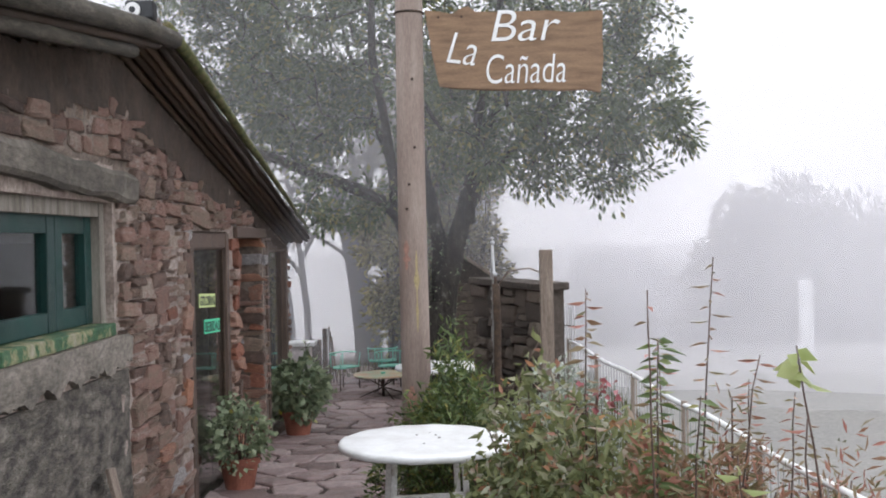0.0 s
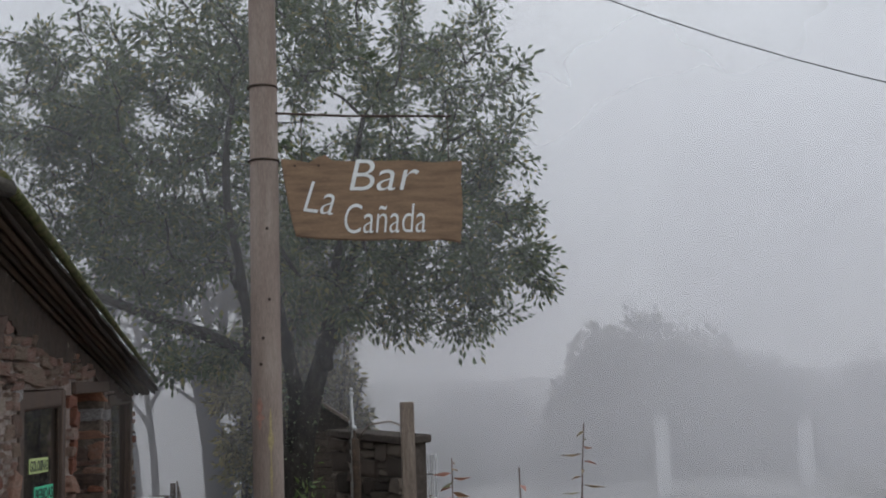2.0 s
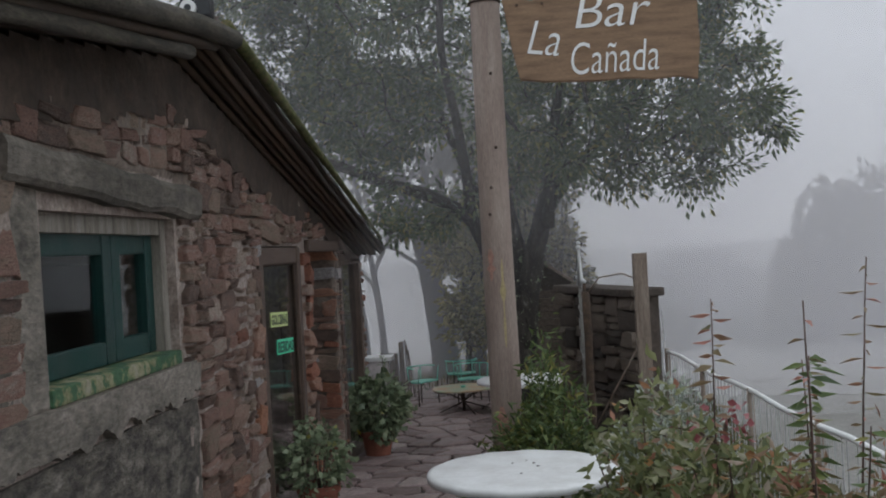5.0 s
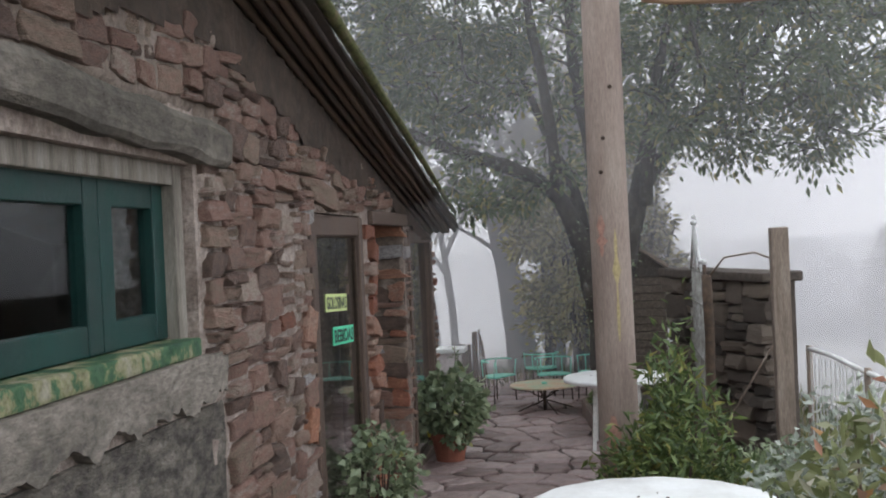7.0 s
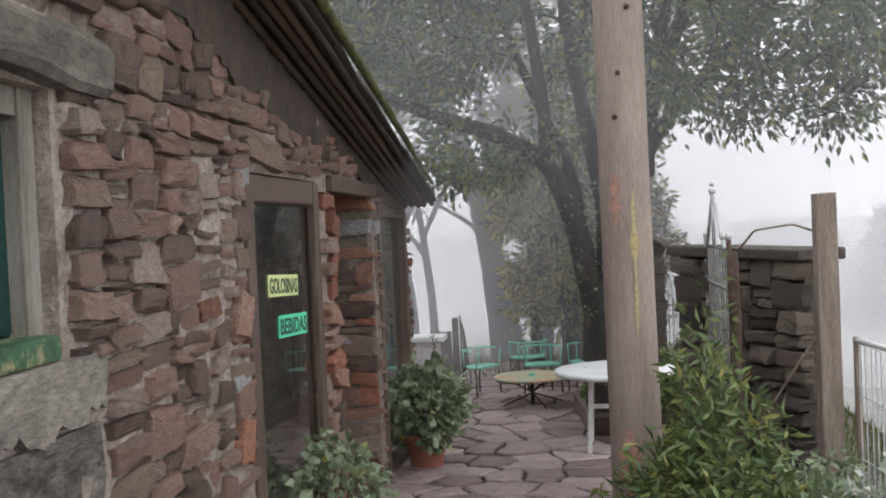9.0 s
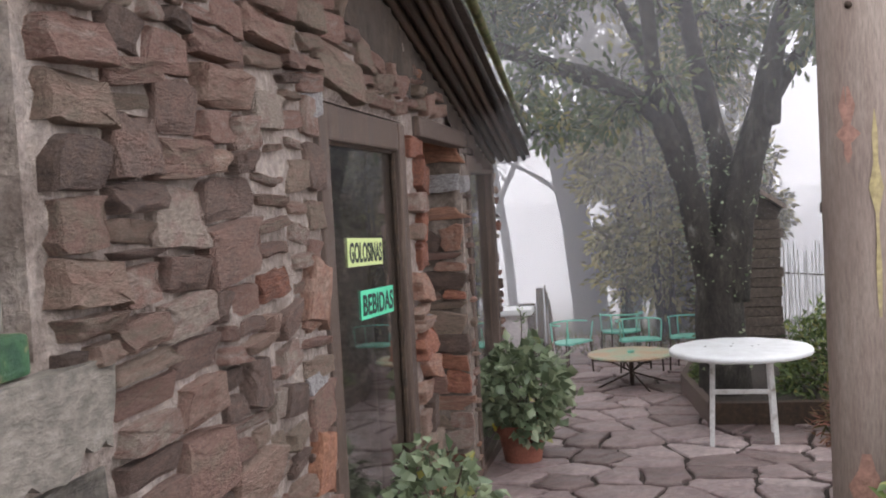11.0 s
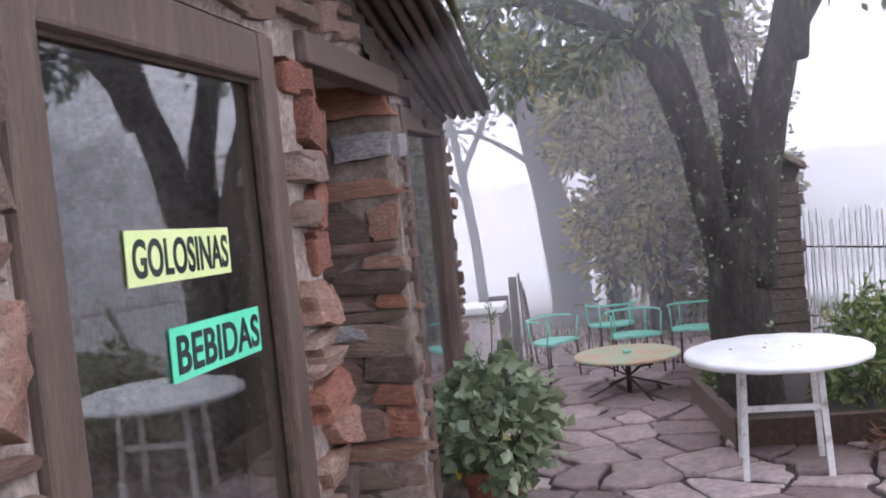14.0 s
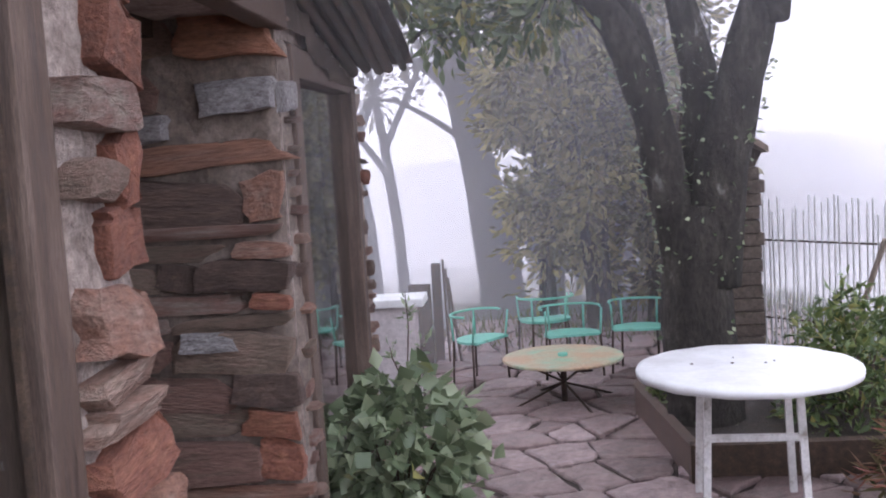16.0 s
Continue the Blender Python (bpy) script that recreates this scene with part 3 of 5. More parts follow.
bm = roughen(box(bmesh.new(), -2.0, -1.93, 4.13, 4.52, 1.074, 1.95, 0.02), 0.015, 5)
tagged(part("trim", bm, CEMENT), "pale cement strip beside the window", "wall render", kind="structure")

plank = thing("leaning_plank", "pale weathered plank leaning against the rendered wall", "plank", (-1.66, 5.62, gz(-1.66, 5.62)))
bm = box(bmesh.new(), -0.012, 0.012, -0.05, 0.05, 0.0, 0.72, 0.004)
bmesh.ops.transform(bm, matrix=pose(0, 0, 0, -9, -16, 0), verts=bm.verts)
part("board", roughen(bm, 0.003, 8), OLD_WOOD, plank)

# glazed shop door with two cards
shop = thing("door_1", "brown wooden glazed door with two price cards stuck on it", "door", kind="structure")
part("door_frame", frame_ring(bmesh.new(), 7.91, 9.36, -0.62, 1.69, 0.13, -2.10, -1.918, 0.012), FRAME_WOOD, shop)
pane = part("pane", box(bmesh.new(), -1.972, -1.964, 8.03, 9.25, -0.5, 1.565), GLASS, shop)
pane.visible_shadow = False
part("stop_bead", frame_ring(bmesh.new(), 8.042, 9.228, -0.5, 1.565, 0.018, -1.962, -1.945, 0.004), DARK_WOOD, shop)

# recessed doorway
entry = thing("door_2", "dark wooden door at the back of the recess", "door", kind="structure")
bm = bmesh.new()
for k in range(6):
    box(bm, -2.84, -2.80, 9.70 + 0.25 * k, 9.70 + 0.25 * k + 0.245, -0.66, 1.63, 0.006)
part("door_leaf", bm, DARK_WOOD, entry)
bm = bmesh.new()
box(bm, -2.0, -1.90, 9.66, 11.26, 1.645, 1.75, 0.012)
part("lintel", roughen(bm, 0.006), FRAME_WOOD, entry, "rough brown timber lintel")

far_door = thing("window_2", "tall brown wooden window reflecting the yard", "window", kind="structure")
part("window_frame", frame_ring(bmesh.new(), 11.35, 12.79, -0.66, 1.61, 0.12, -2.10, -1.915, 0.012), FRAME_WOOD, far_door)
pane = part("pane", box(bmesh.new(), -1.985, -1.977, 11.46, 12.68, -0.55, 1.50), GLASS, far_door)
pane.visible_shadow = False


# ---- pole with the hanging sign ----
PX, PY = -0.22, 7.75
pole = thing("utility_pole", "round pinkish wooden pole with faded paint splashes", "pole", (PX, PY, gz(PX, PY)))
bm = bmesh.new()
tube(bm, [(0.004 * math.sin(k), 0.003 * math.cos(2 * k), -0.2 + 0.55 * k) for k in range(13)], [0.112 - 0.0015 * k for k in range(13)], 20)
part("shaft", bm, POLE_WOOD, pole, smooth=True)
for z in (3.70, 4.24):
    bm = bmesh.new()
    tube(bm, [(0.107 * math.cos(a * math.pi / 10), 0.107 * math.sin(a * math.pi / 10), z) for a in range(20)], 0.008, 6, closed=True)
    part("wire_band", bm, RUST, pole, smooth=True)


def splash(a0, a1, z0, z1, material):
    """A ragged patch of old paint lying on the round shaft."""
    bm = bmesh.new()
    n, m = 10, 8
    g = []
    for j in range(m + 1):
        row = []
        for i in range(n + 1):
            u, v = i / n, j / m
            w = 0.45 + 1.1 * noise.noise(Vector((v * 9 + a0, a0, z0)))
            a = radians(a0 + (a1 - a0) * (0.5 + (u - 0.5) * max(0.15, w) * math.sin(math.pi * (0.06 + 0.88 * v))))
            r = 0.1135 - 0.0015 * ((z0 + (z1 - z0) * v + 0.2) / 0.55)
            row.append(bm.verts.new((r * math.cos(a), r * math.sin(a), z0 + (z1 - z0) * v)))
        g.append(row)
    for a, b in zip(g, g[1:]):
        for i in range(n):
            bm.faces.new((a[i], a[i + 1], b[i + 1], b[i]))
    part("paint_splash", bm, material, pole, smooth=True)


splash(-95, -60, 1.35, 1.95, PATINA)
splash(-125, -100, 2.35, 2.5, PATINA)
splash(-150, -85, 1.80, 2.02, PINK_PATCH)
splash(-150, -60, 0.55, 0.95, PINK_PATCH)
for z, a in ((2.43, -100), (2.25, -110), (2.7, -75), (3.2, -80)):
    bm = bmesh.new()
    c, s = math.cos(radians(a)), math.sin(radians(a))
    tube(bm, [(0.100 * c, 0.100 * s, z), (0.113 * c, 0.113 * s, z)], 0.011, 8)
    part("bolt", bm, RUST, pole, smooth=True)

SY = 7.70
sign = thing("hanging_sign", "rough brown wooden board lettered in white, wired to the pole", "sign", (0, SY, 0))
bm = bmesh.new()
outline = [(-0.10, 3.285), (0.0, 3.275), (0.10, 3.255), (0.16, 3.295), (0.22, 3.31), (0.27, 3.27), (0.45, 3.262), (0.8, 3.268), (1.0, 3.25), (1.215, 3.262), (1.205, 3.1), (1.212, 2.9), (1.185, 2.655), (1.06, 2.68), (0.9, 2.672), (0.7, 2.69), (0.5, 2.682), (0.3, 2.692), (0.15, 2.70), (0.0, 2.722), (-0.02, 2.80), (-0.05, 2.95), (-0.075, 3.12)]
f = bm.faces.new([bm.verts.new((x, 0, z)) for x, z in outline])
ext = bmesh.ops.extrude_face_region(bm, geom=[f])
bmesh.ops.translate(bm, vec=(0, 0.035, 0), verts=[g for g in ext["geom"] if isinstance(g, bmesh.types.BMVert)])
bmesh.ops.recalc_face_normals(bm, faces=bm.faces)
bmesh.ops.bevel(bm, geom=[e for e in bm.edges if abs(e.verts[0].co.y - e.verts[1].co.y) < 1e-4], offset=0.008, segments=2, affect="EDGES")
part("board", bm, SIGN_WOOD, sign)


def text_mesh(body, size, bold=0.0, shear=0.0, depth=0.003, spacing=1.0):
    cu = bpy.data.curves.new("lettering", "FONT")
    cu.body, cu.size, cu.offset, cu.shear, cu.extrude, cu.space_character = body, size, bold, shear, depth, spacing
    ob = bpy.data.objects.new("lettering", cu)
    scene.collection.objects.link(ob)
    me = bpy.data.meshes.new_from_object(ob.evaluated_get(bpy.context.evaluated_depsgraph_get()))
    bpy.data.objects.remove(ob)
    bpy.data.curves.remove(cu)
    return me


def lettering(body, size, material, parent, m, **kw):
    me = text_mesh(body, size, **kw)
    me.materials.append(material)
    ob = new("lettering", me)
    ob.parent = parent
    ob.matrix_basis = m
    return ob


lettering("Bar", 0.33, WHITE_PAINT, sign, pose(0.355, -0.004, 3.045, 90, 0, 0) @ Matrix.Diagonal((1.12, 1.02, 1, 1)), bold=-0.0025, shear=0.22)
lettering("La", 0.26, WHITE_PAINT, sign, pose(0.03, -0.004, 2.90, 90, 8, 0) @ Matrix.Diagonal((1.0, 1.3, 1, 1)), bold=-0.0025, shear=0.22)
lettering("Ca\u00f1ada", 0.29, WHITE_PAINT, sign, pose(0.325, -0.004, 2.735, 90, 0, 0) @ Matrix.Diagonal((0.70, 1.08, 1, 1)), bold=-0.0025, shear=0.16)
for x, z in ((0.0, 3.23), (0.17, 3.23)):
    bm = bmesh.new()
    tube(bm, [(x, -0.012, z), (x, 0.0, z)], 0.009, 8)
    part("bolt", bm, RUST, sign)
bm = bmesh.new()
tube(bm, [(-0.22, 0.0, 3.62), (0.4, 0.018, 3.60), (1.15, 0.02, 3.60)], 0.009, 6)
part("iron_rod", bm, RUST, sign)
for x in (0.05, 1.12):
    bm = bmesh.new()
    tube(bm, [(x, 0.018, 3.60), (x, 0.018, 3.24)], 0.004, 5)
    part("hanger_wire", bm, RUST, sign)


# ---- white round tables ----
def round_table(loc, rz):
    t = thing("round_table", "round white-painted table with flaking wooden trestle legs", "table", loc, "white tables", rz=rz)
    bm = bmesh.new()
    r = 0.53
    prof = [(r - 0.03, 0.715), (r - 0.004, 0.722), (r, 0.745), (r - 0.006, 0.758), (r - 0.03, 0.764), (r * 0.6, 0.761), (r * 0.3, 0.763)]
    seg = 64
    rings = [[bm.verts.new((q * math.cos(2 * math.pi * k / seg), q * math.sin(2 * math.pi * k / seg), z + 0.002 * math.sin(5 * k))) for k in range(seg)] for q, z in prof]
    for a, b in zip(rings, rings[1:]):
        for k in range(seg):
            bm.faces.new((a[k], a[(k + 1) % seg], b[(k + 1) % seg], b[k]))
    bm.faces.new(rings[0][::-1])
    bm.faces.new(rings[-1])
    part("tabletop", bm, WHITE_PAINT, t, smooth=True)
    for sx in (-1, 1):
        for sy in (-1, 1):
            bm = bmesh.new()
            tube(bm, [(sx * 0.235, sy * 0.20, 0.0), (sx * 0.205, sy * 0.17, 0.74)], 0.024, 4)
            part("leg", bm, LEG_PAINT, t)
    for sy in (-1, 1):
        if sy < 0:
            part("crossbar", box(bmesh.new(), -0.215, 0.215, sy * 0.187 - 0.012, sy * 0.187 + 0.012, 0.44, 0.475, 0.004), LEG_PAINT, t)
        part("rail", box(bmesh.new(), -0.24, 0.24, sy * 0.172 - 0.012, sy * 0.172 + 0.012, 0.665, 0.715, 0.004), LEG_PAINT, t)
    for k in range(5):
        bm = bmesh.new()
        a, q = random.uniform(0, 6.28), random.uniform(0.05, 0.3)
        disc(bm, random.uniform(0.004, 0.009), 0.7635, 0.767, 7, 0.001, q * math.cos(a), q * math.sin(a))
        part("fallen_bit", bm, STEM, t, "small fallen leaf bit")
    return t


round_table((-0.13, 6.33, gz(0, 6.33) - 0.03), 8)
round_table((-0.08, 12.60, gz(0, 12.6) - 0.01), -4)


# ---- mint metal garden set ----
def tub_chair(loc, rz, sub=""):
    c = thing("tub_chair", "mint-green metal garden chair with a round hoop back", "chair", loc, "chairs round the low table", rz=rz)
    bm = bmesh.new()
    n = 20
    top = [bm.verts.new((0.215 * math.cos(math.pi * k / n), 0.20 * math.sin(math.pi * k / n) - 0.06, 0.35)) for k in range(n + 1)]
    top += [bm.verts.new((-0.20, -0.15, 0.35)), bm.verts.new((0.20, -0.15, 0.35))]
    f = bm.faces.new(top)
    ext = bmesh.ops.extrude_face_region(bm, geom=[f])
    bmesh.ops.translate(bm, vec=(0, 0, 0.018), verts=[g for g in ext["geom"] if isinstance(g, bmesh.types.BMVert)])
    bmesh.ops.recalc_face_normals(bm, faces=bm.faces)
    part("seat", bm, MINT, c)
    bm = bmesh.new()
    tube(bm, [(0.235 * math.cos(math.pi * k / n - 0.25 * math.cos(math.pi * k / n)), 0.225 * math.sin(math.pi * k / n) - 0.06, 0.56) for k in range(n + 1)], 0.010, 6)
    part("hoop_back", bm, MINT, c, smooth=True)
    for x, y in ((-0.2, -0.11), (0.2, -0.11), (-0.13, 0.12), (0.13, 0.12)):
        bm = bmesh.new()
        tube(bm, [(x * 1.12, y * 1.15, 0.0), (x * 1.05, y * 1.05, 0.355)], 0.009, 6)
        part("leg", bm, RUST, c, smooth=True)
        bm = bmesh.new()
        tube(bm, [(x * 1.05, y * 1.05, 0.355), (x * 1.09, y * 1.22 - 0.01, 0.56)], 0.008, 6)
        part("upright", bm, MINT, c, smooth=True)
    return c


G = gz(0, 15)
low = thing("low_round_table", "low round garden table with worn mint paint on iron legs", "table", (-0.89, 14.85, G))
part("tabletop", disc(bmesh.new(), 0.425, 0.355, 0.375, 48, 0.006), MINT_TOP, low)
bm = bmesh.new()
tube(bm, [(0, 0, 0.0), (0, 0, 0.36)], 0.022, 10)
part("stem", bm, RUST, low, smooth=True)
for k in range(4):
    a = radians(25 + 90 * k)
    c, s = math.cos(a), math.sin(a)
    bm = bmesh.new()
    tube(bm, [(0.42 * c, 0.42 * s, 0.345), (0.2 * c, 0.2 * s, 0.30), (0.02 * c, 0.02 * s, 0.20)], 0.008, 6)
    part("brace", bm, RUST, low, smooth=True)
    bm = bmesh.new()
    tube(bm, [(0.02 * c, 0.02 * s, 0.18), (0.25 * c, 0.25 * s, 0.10), (0.50 * c, 0.50 * s, 0.012)], 0.009, 6)
    part("leg", bm, RUST, low, smooth=True)
bm = bmesh.new()
tube(bm, [(0.50 * math.cos(radians(a)), 0.50 * math.sin(radians(a)), 0.012) for a in range(0, 360, 12)], 0.009, 6, closed=True)
part("foot_ring", bm, RUST, low, smooth=True)
part("hub", disc(bmesh.new(), 0.035, 0.375, 0.40, 16, 0.006), MINT, low)
for x, y, rz in ((-1.52, 15.55, 55), (-0.80, 15.62, 10), (-0.97, 16.25, -170), (-0.25, 15.75, -5)):
    tub_chair((x, y, gz(x, y) + 0.04), rz)

# ---- planks, ledge and planter at the end of the yard ----
pl = thing("plank_stack", "dark weathered planks standing upright by the ledge", "planks", (-2.0, 16.4, G))
for x0, x1, y0, z1 in ((-0.13, 0.06, 0.0, 0.73), (0.07, 0.15, 0.03, 0.90)):
    part("plank", roughen(box(bmesh.new(), x0, x1, y0, y0 + 0.05, 0, z1, 0.008), 0.006), DARK_WOOD, pl)
for k in range(3):
    bm = bmesh.new()
    tube(bm, [(0.20 + 0.05 * k, -0.05, 0.0), (0.17 + 0.02 * k, 0.08, 0.93 - 0.08 * k)], 0.012, 6)
    part("stick", bm, DARK_WOOD, pl)
ledge = thing("low_wall", "low pale plastered wall with a white stone capping", "wall", (-2.2, 14.7, G))
part("wall_body", roughen(box(bmesh.new(), -0.55, 0.30, 0, 0.22, -0.1, 0.80, 0.01), 0.01), PALE_PLASTER, ledge)
part("capping", roughen(box(bmesh.new(), -0.6, 0.37, -0.05, 0.28, 0.80, 0.86, 0.012), 0.006), WHITE_PAINT, ledge, "white capping slab")

bed = thing("planting_bed", "raised dark planting bed with low dark timber edging", "planter", (0, 0, G))
box_l = [(-0.44, 14.45), (-0.30, 13.02), (1.35, 13.02), (1.35, 15.2), (-0.30, 15.2)]
for (ax, ay), (bx, by), m in zip(box_l, box_l[1:] + box_l[:1], (FRAME_WOOD, DARK_WOOD, DARK_WOOD, DARK_WOOD, FRAME_WOOD)):
    d = Vector((bx - ax, by - ay, 0))
    L, u = d.length, d.normalized()
    w = Vector((-u.y, u.x, 0)) * 0.06
    bm = bmesh.new()
    n = max(3, int(L / 0.2))
    rows = []
    for k in range(n + 1):
        p = Vector((ax, ay, 0)) + u * (L * k / n)
        j = 0.012 * noise.noise(p * 4)
        rows.append([bm.verts.new(q) for q in (p + Vector((0, 0, -0.1)), p + Vector((0, 0, 0.235 + j)), p + w + Vector((0, 0, 0.24 + j)), p + w + Vector((0, 0, -0.1)))])
    for p, q in zip(rows, rows[1:]):
        for k in range(3):
            bm.faces.new((p[k], q[k], q[k + 1], p[k + 1]))
    bm.faces.new(rows[0])
    bm.faces.new(rows[-1][::-1])
    bmesh.ops.recalc_face_normals(bm, faces=bm.faces)
    part("edging", bm, m, bed)
bm = bmesh.new()
vs = [bm.verts.new((x, y, 0.19)) for x, y in ((-0.40, 14.42), (-0.26, 13.06), (1.32, 13.06), (1.32, 15.16), (-0.28, 15.16))]
bm.faces.new(vs)
bmesh.ops.subdivide_edges(bm, edges=bm.edges[:], cuts=4, use_grid_fill=True)
part("soil", roughen(bm, 0.02, 5), SOIL, bed)


def pot(loc, r, h):
    p = thing("flower_pot", "round terracotta pot with a leafy green plant", "plant pot", loc, "terracotta pots by the wall")
    bm = bmesh.new()
    prof = [(r * 0.68, 0), (r * 0.9, h * 0.78), (r, h * 0.8), (r, h), (r * 0.88, h), (r * 0.84, h * 0.86), (0.01, h * 0.86)]
    seg = 28
    rings = [[bm.verts.new((q * math.cos(2 * math.pi * k / seg), q * math.sin(2 * math.pi * k / seg), z)) for k in range(seg)] for q, z in prof]
    for a, b in zip(rings, rings[1:]):
        for k in range(seg):
            bm.faces.new((a[k], a[(k + 1) % seg], b[(k + 1) % seg], b[k]))
    bm.faces.new(rings[0][::-1])
    part("pot", bm, TERRACOTTA, p, smooth=False)
    return p


pot_far = pot((-1.70, 11.95, gz(-1.7, 11.95) + 0.03), 0.19, 0.30)
pot_near = pot((-1.72, 8.62, gz(-1.7, 8.6) + 0.03), 0.17, 0.28)

# ---- gate posts, wires, garden fence ----
gp = thing("gate_post", "square grey weathered wooden post", "post", (0.88, 8.96, gz(0.88, 8.96)))
part("shaft", roughen(box(bmesh.new(), -0.055, 0.055, -0.05, 0.05, -0.1, 1.98, 0.008), 0.004, 6), OLD_WOOD, gp)
GA, GB = Vector((0.49, 10.62, 0)), Vector((0.47, 9.52, 0))
gate = thing("iron_gate", "narrow pale iron gate leaf standing open, with a pointed crest", "gate", (GA.x, GA.y, gz(0.5, 10)))
GV = GB - GA
for k in range(10):
    p = GV * (k / 9)
    bm = bmesh.new()
    end = k in (0, 9)
    tube(bm, [(p.x, p.y, 0.03), (p.x, p.y, 1.80 if end else 1.74)], 0.014 if end else 0.006, 6)
    bar = part("bar", bm, GREY_IRON if k < 9 else RUST, gate, smooth=True)
    if end or k == 7:
        bm = bmesh.new()
        bmesh.ops.create_uvsphere(bm, u_segments=10, v_segments=7, radius=0.022, matrix=Matrix.Translation((p.x, p.y, 1.815)))
        part("ball_tip", bm, PALE_METAL, bar, smooth=True)
for z in (0.12, 0.6, 1.1, 1.50, 1.74):
    bm = bmesh.new()
    tube(bm, [(0, 0, z), tuple(GV + Vector((0, 0, z)))], 0.009, 6)
    part("crossbar", bm, GREY_IRON, gate, smooth=True)
mid = GV * 0.4
for q in (GV * 0.06, mid, GV * 0.84):
    bm = bmesh.new()
    tube(bm, [(q.x, q.y, 1.74), (mid.x, mid.y, 2.08)], 0.012, 6)
    part("crest_bar", bm, PALE_METAL, gate, smooth=True)
for z, r in ((2.10, 0.024), (2.145, 0.016)):
    bm = bmesh.new()
    bmesh.ops.create_uvsphere(bm, u_segments=12, v_segments=8, radius=r, matrix=Matrix.Translation((mid.x, mid.y, z)))
    part("finial_ball", bm, PALE_METAL, gate, smooth=True)
gpost = thing("hinge_post", "thin dark wooden post carrying the iron gate", "post", (0.475, 9.42, gz(0.5, 9.4)))
bm = bmesh.new()
tube(bm, [(0.004 * math.sin(k * 2), 0, -0.1 + 0.2 * k) for k in range(10)], 0.035, 10)
part("shaft", bm, DARK_WOOD, gpost, smooth=True)
wr = thing("gate_wire", "slack rusty wires tied between the two gate posts", "wire", (0, 0, 0))
for pts in ([(0.475, 9.42, 1.15), (0.58, 9.3, 1.30), (0.75, 9.12, 1.33), (0.86, 9.0, 1.28)], [(0.475, 9.42, 0.0), (0.68, 9.2, 0.42), (0.86, 9.0, 0.78)]):
    bm = bmesh.new()
    tube(bm, pts, 0.007, 6)
    part("strand", bm, OLD_WOOD, wr, smooth=True)

# white rail fence along the garden
rail_a, rail_b = Vector((1.10, 9.25, 0.67)), Vector((1.50, 3.6, 0.62))
fence = thing("garden_fence", "low wire fence with a white top rail beside the road", "fence", (0, 0, 0))
bm = bmesh.new()
tube(bm, [rail_a.lerp(rail_b, k / 12) + Vector((0, 0, 0.012 * math.sin(k * 1.7))) for k in range(13)], 0.016, 8)
part("top_rail", bm, WHITE_PAINT, fence, smooth=True)
for k in range(6):
    p = rail_a.lerp(rail_b, k / 5)
    bm = bmesh.new()
    tube(bm, [(p.x, p.y, gz(p.x, p.y) - 0.1), (p.x, p.y, p.z + 0.02)], 0.02, 6)
    part("fence_post", bm, OLD_WOOD, fence, smooth=True)
for k in range(70):
    p = rail_a.lerp(rail_b, (k + 0.5) / 70)
    bm = bmesh.new()
    tube(bm, [(p.x, p.y, gz(p.x, p.y)), (p.x + random.uniform(-0.01, 0.01), p.y, p.z - 0.01)], 0.004, 4, caps=False)
    part("picket_wire", bm, PALE_METAL, fence)
for h in (0.3, 0.65):
    bm = bmesh.new()
    tube(bm, [rail_a.lerp(rail_b, k / 8) - Vector((0, 0, h)) for k in range(9)], 0.003, 4, caps=False)
    part("line_wire", bm, PALE_METAL, fence)

# pale stick fence beyond the tree
fa, fb = Vector((0.72, 15.75, 0.62)), Vector((1.82, 14.5, 0.62))
sf = thing("stick_fence", "pale fence of thin upright sticks fading into mist", "fence", (0, 0, 0))
for k in range(34):
    p = fa.lerp(fb, k / 33)
    bm = bmesh.new()
    h = random.uniform(-0.06, 0.08)
    tube(bm, [(p.x, p.y, G - 0.5), (p.x + random.uniform(-0.015, 0.015), p.y, p.z + h)], [0.010, 0.007], 5)
    part("stick", bm, PALE_METAL, sf)
for z in (0.35, -0.25):
    bm = bmesh.new()
    tube(bm, [(fa.x, fa.y, z), (fb.x, fb.y, z)], 0.008, 5)
    part("line_wire", bm, RUST, sf)
bm = bmesh.new()
tube(bm, [(1.35, 14.9, 0.40), (1.05, 15.2, -0.75)], 0.02, 6)
part("stay", bm, OLD_WOOD, sf)

# little shed behind the tree
ruin = thing("ruined_wall", "short dark stone wall end standing behind the tree", "wall", (0.1, 16.1, G))
bm = bmesh.new()
for k in range(17):
    z = -0.1 + 0.1 * k
    box(bm, -0.05, 0.58 + 0.05 * noise.noise(Vector((k * 1.7, 0, 4))), -0.5 + 0.02 * math.sin(k * 2), 0.6, z, z + 0.096, 0.01)
part("wall_body", bm, DARK_STONE, ruin)

bm = bmesh.new()
for (xa, za), (xb, zb) in (((0.10, 2.06), (0.62, 1.70)),):
    rows = [[bm.verts.new((x, y, z + dz)) for x, z, dz in ((xa, za, 0), (xb, zb, 0), (xb, zb, 0.05), (xa, za, 0.05))] for y in (-0.62, 0.7)]
    for k in range(4):
        bm.faces.new((rows[0][k], rows[0][(k + 1) % 4], rows[1][(k + 1) % 4], rows[1][k]))
    bm.faces.new(rows[0][::-1])
    bm.faces.new(rows[1])
part("roof_slab", bm, OLD_WOOD, ruin, "weathered sloping roof slab")
bm = bmesh.new()
f = bm.faces.new([bm.verts.new((x, -0.46, z)) for x, z in ((-0.05, 1.6), (0.55, 1.6), (0.6, 1.7), (0.02, 2.1))])
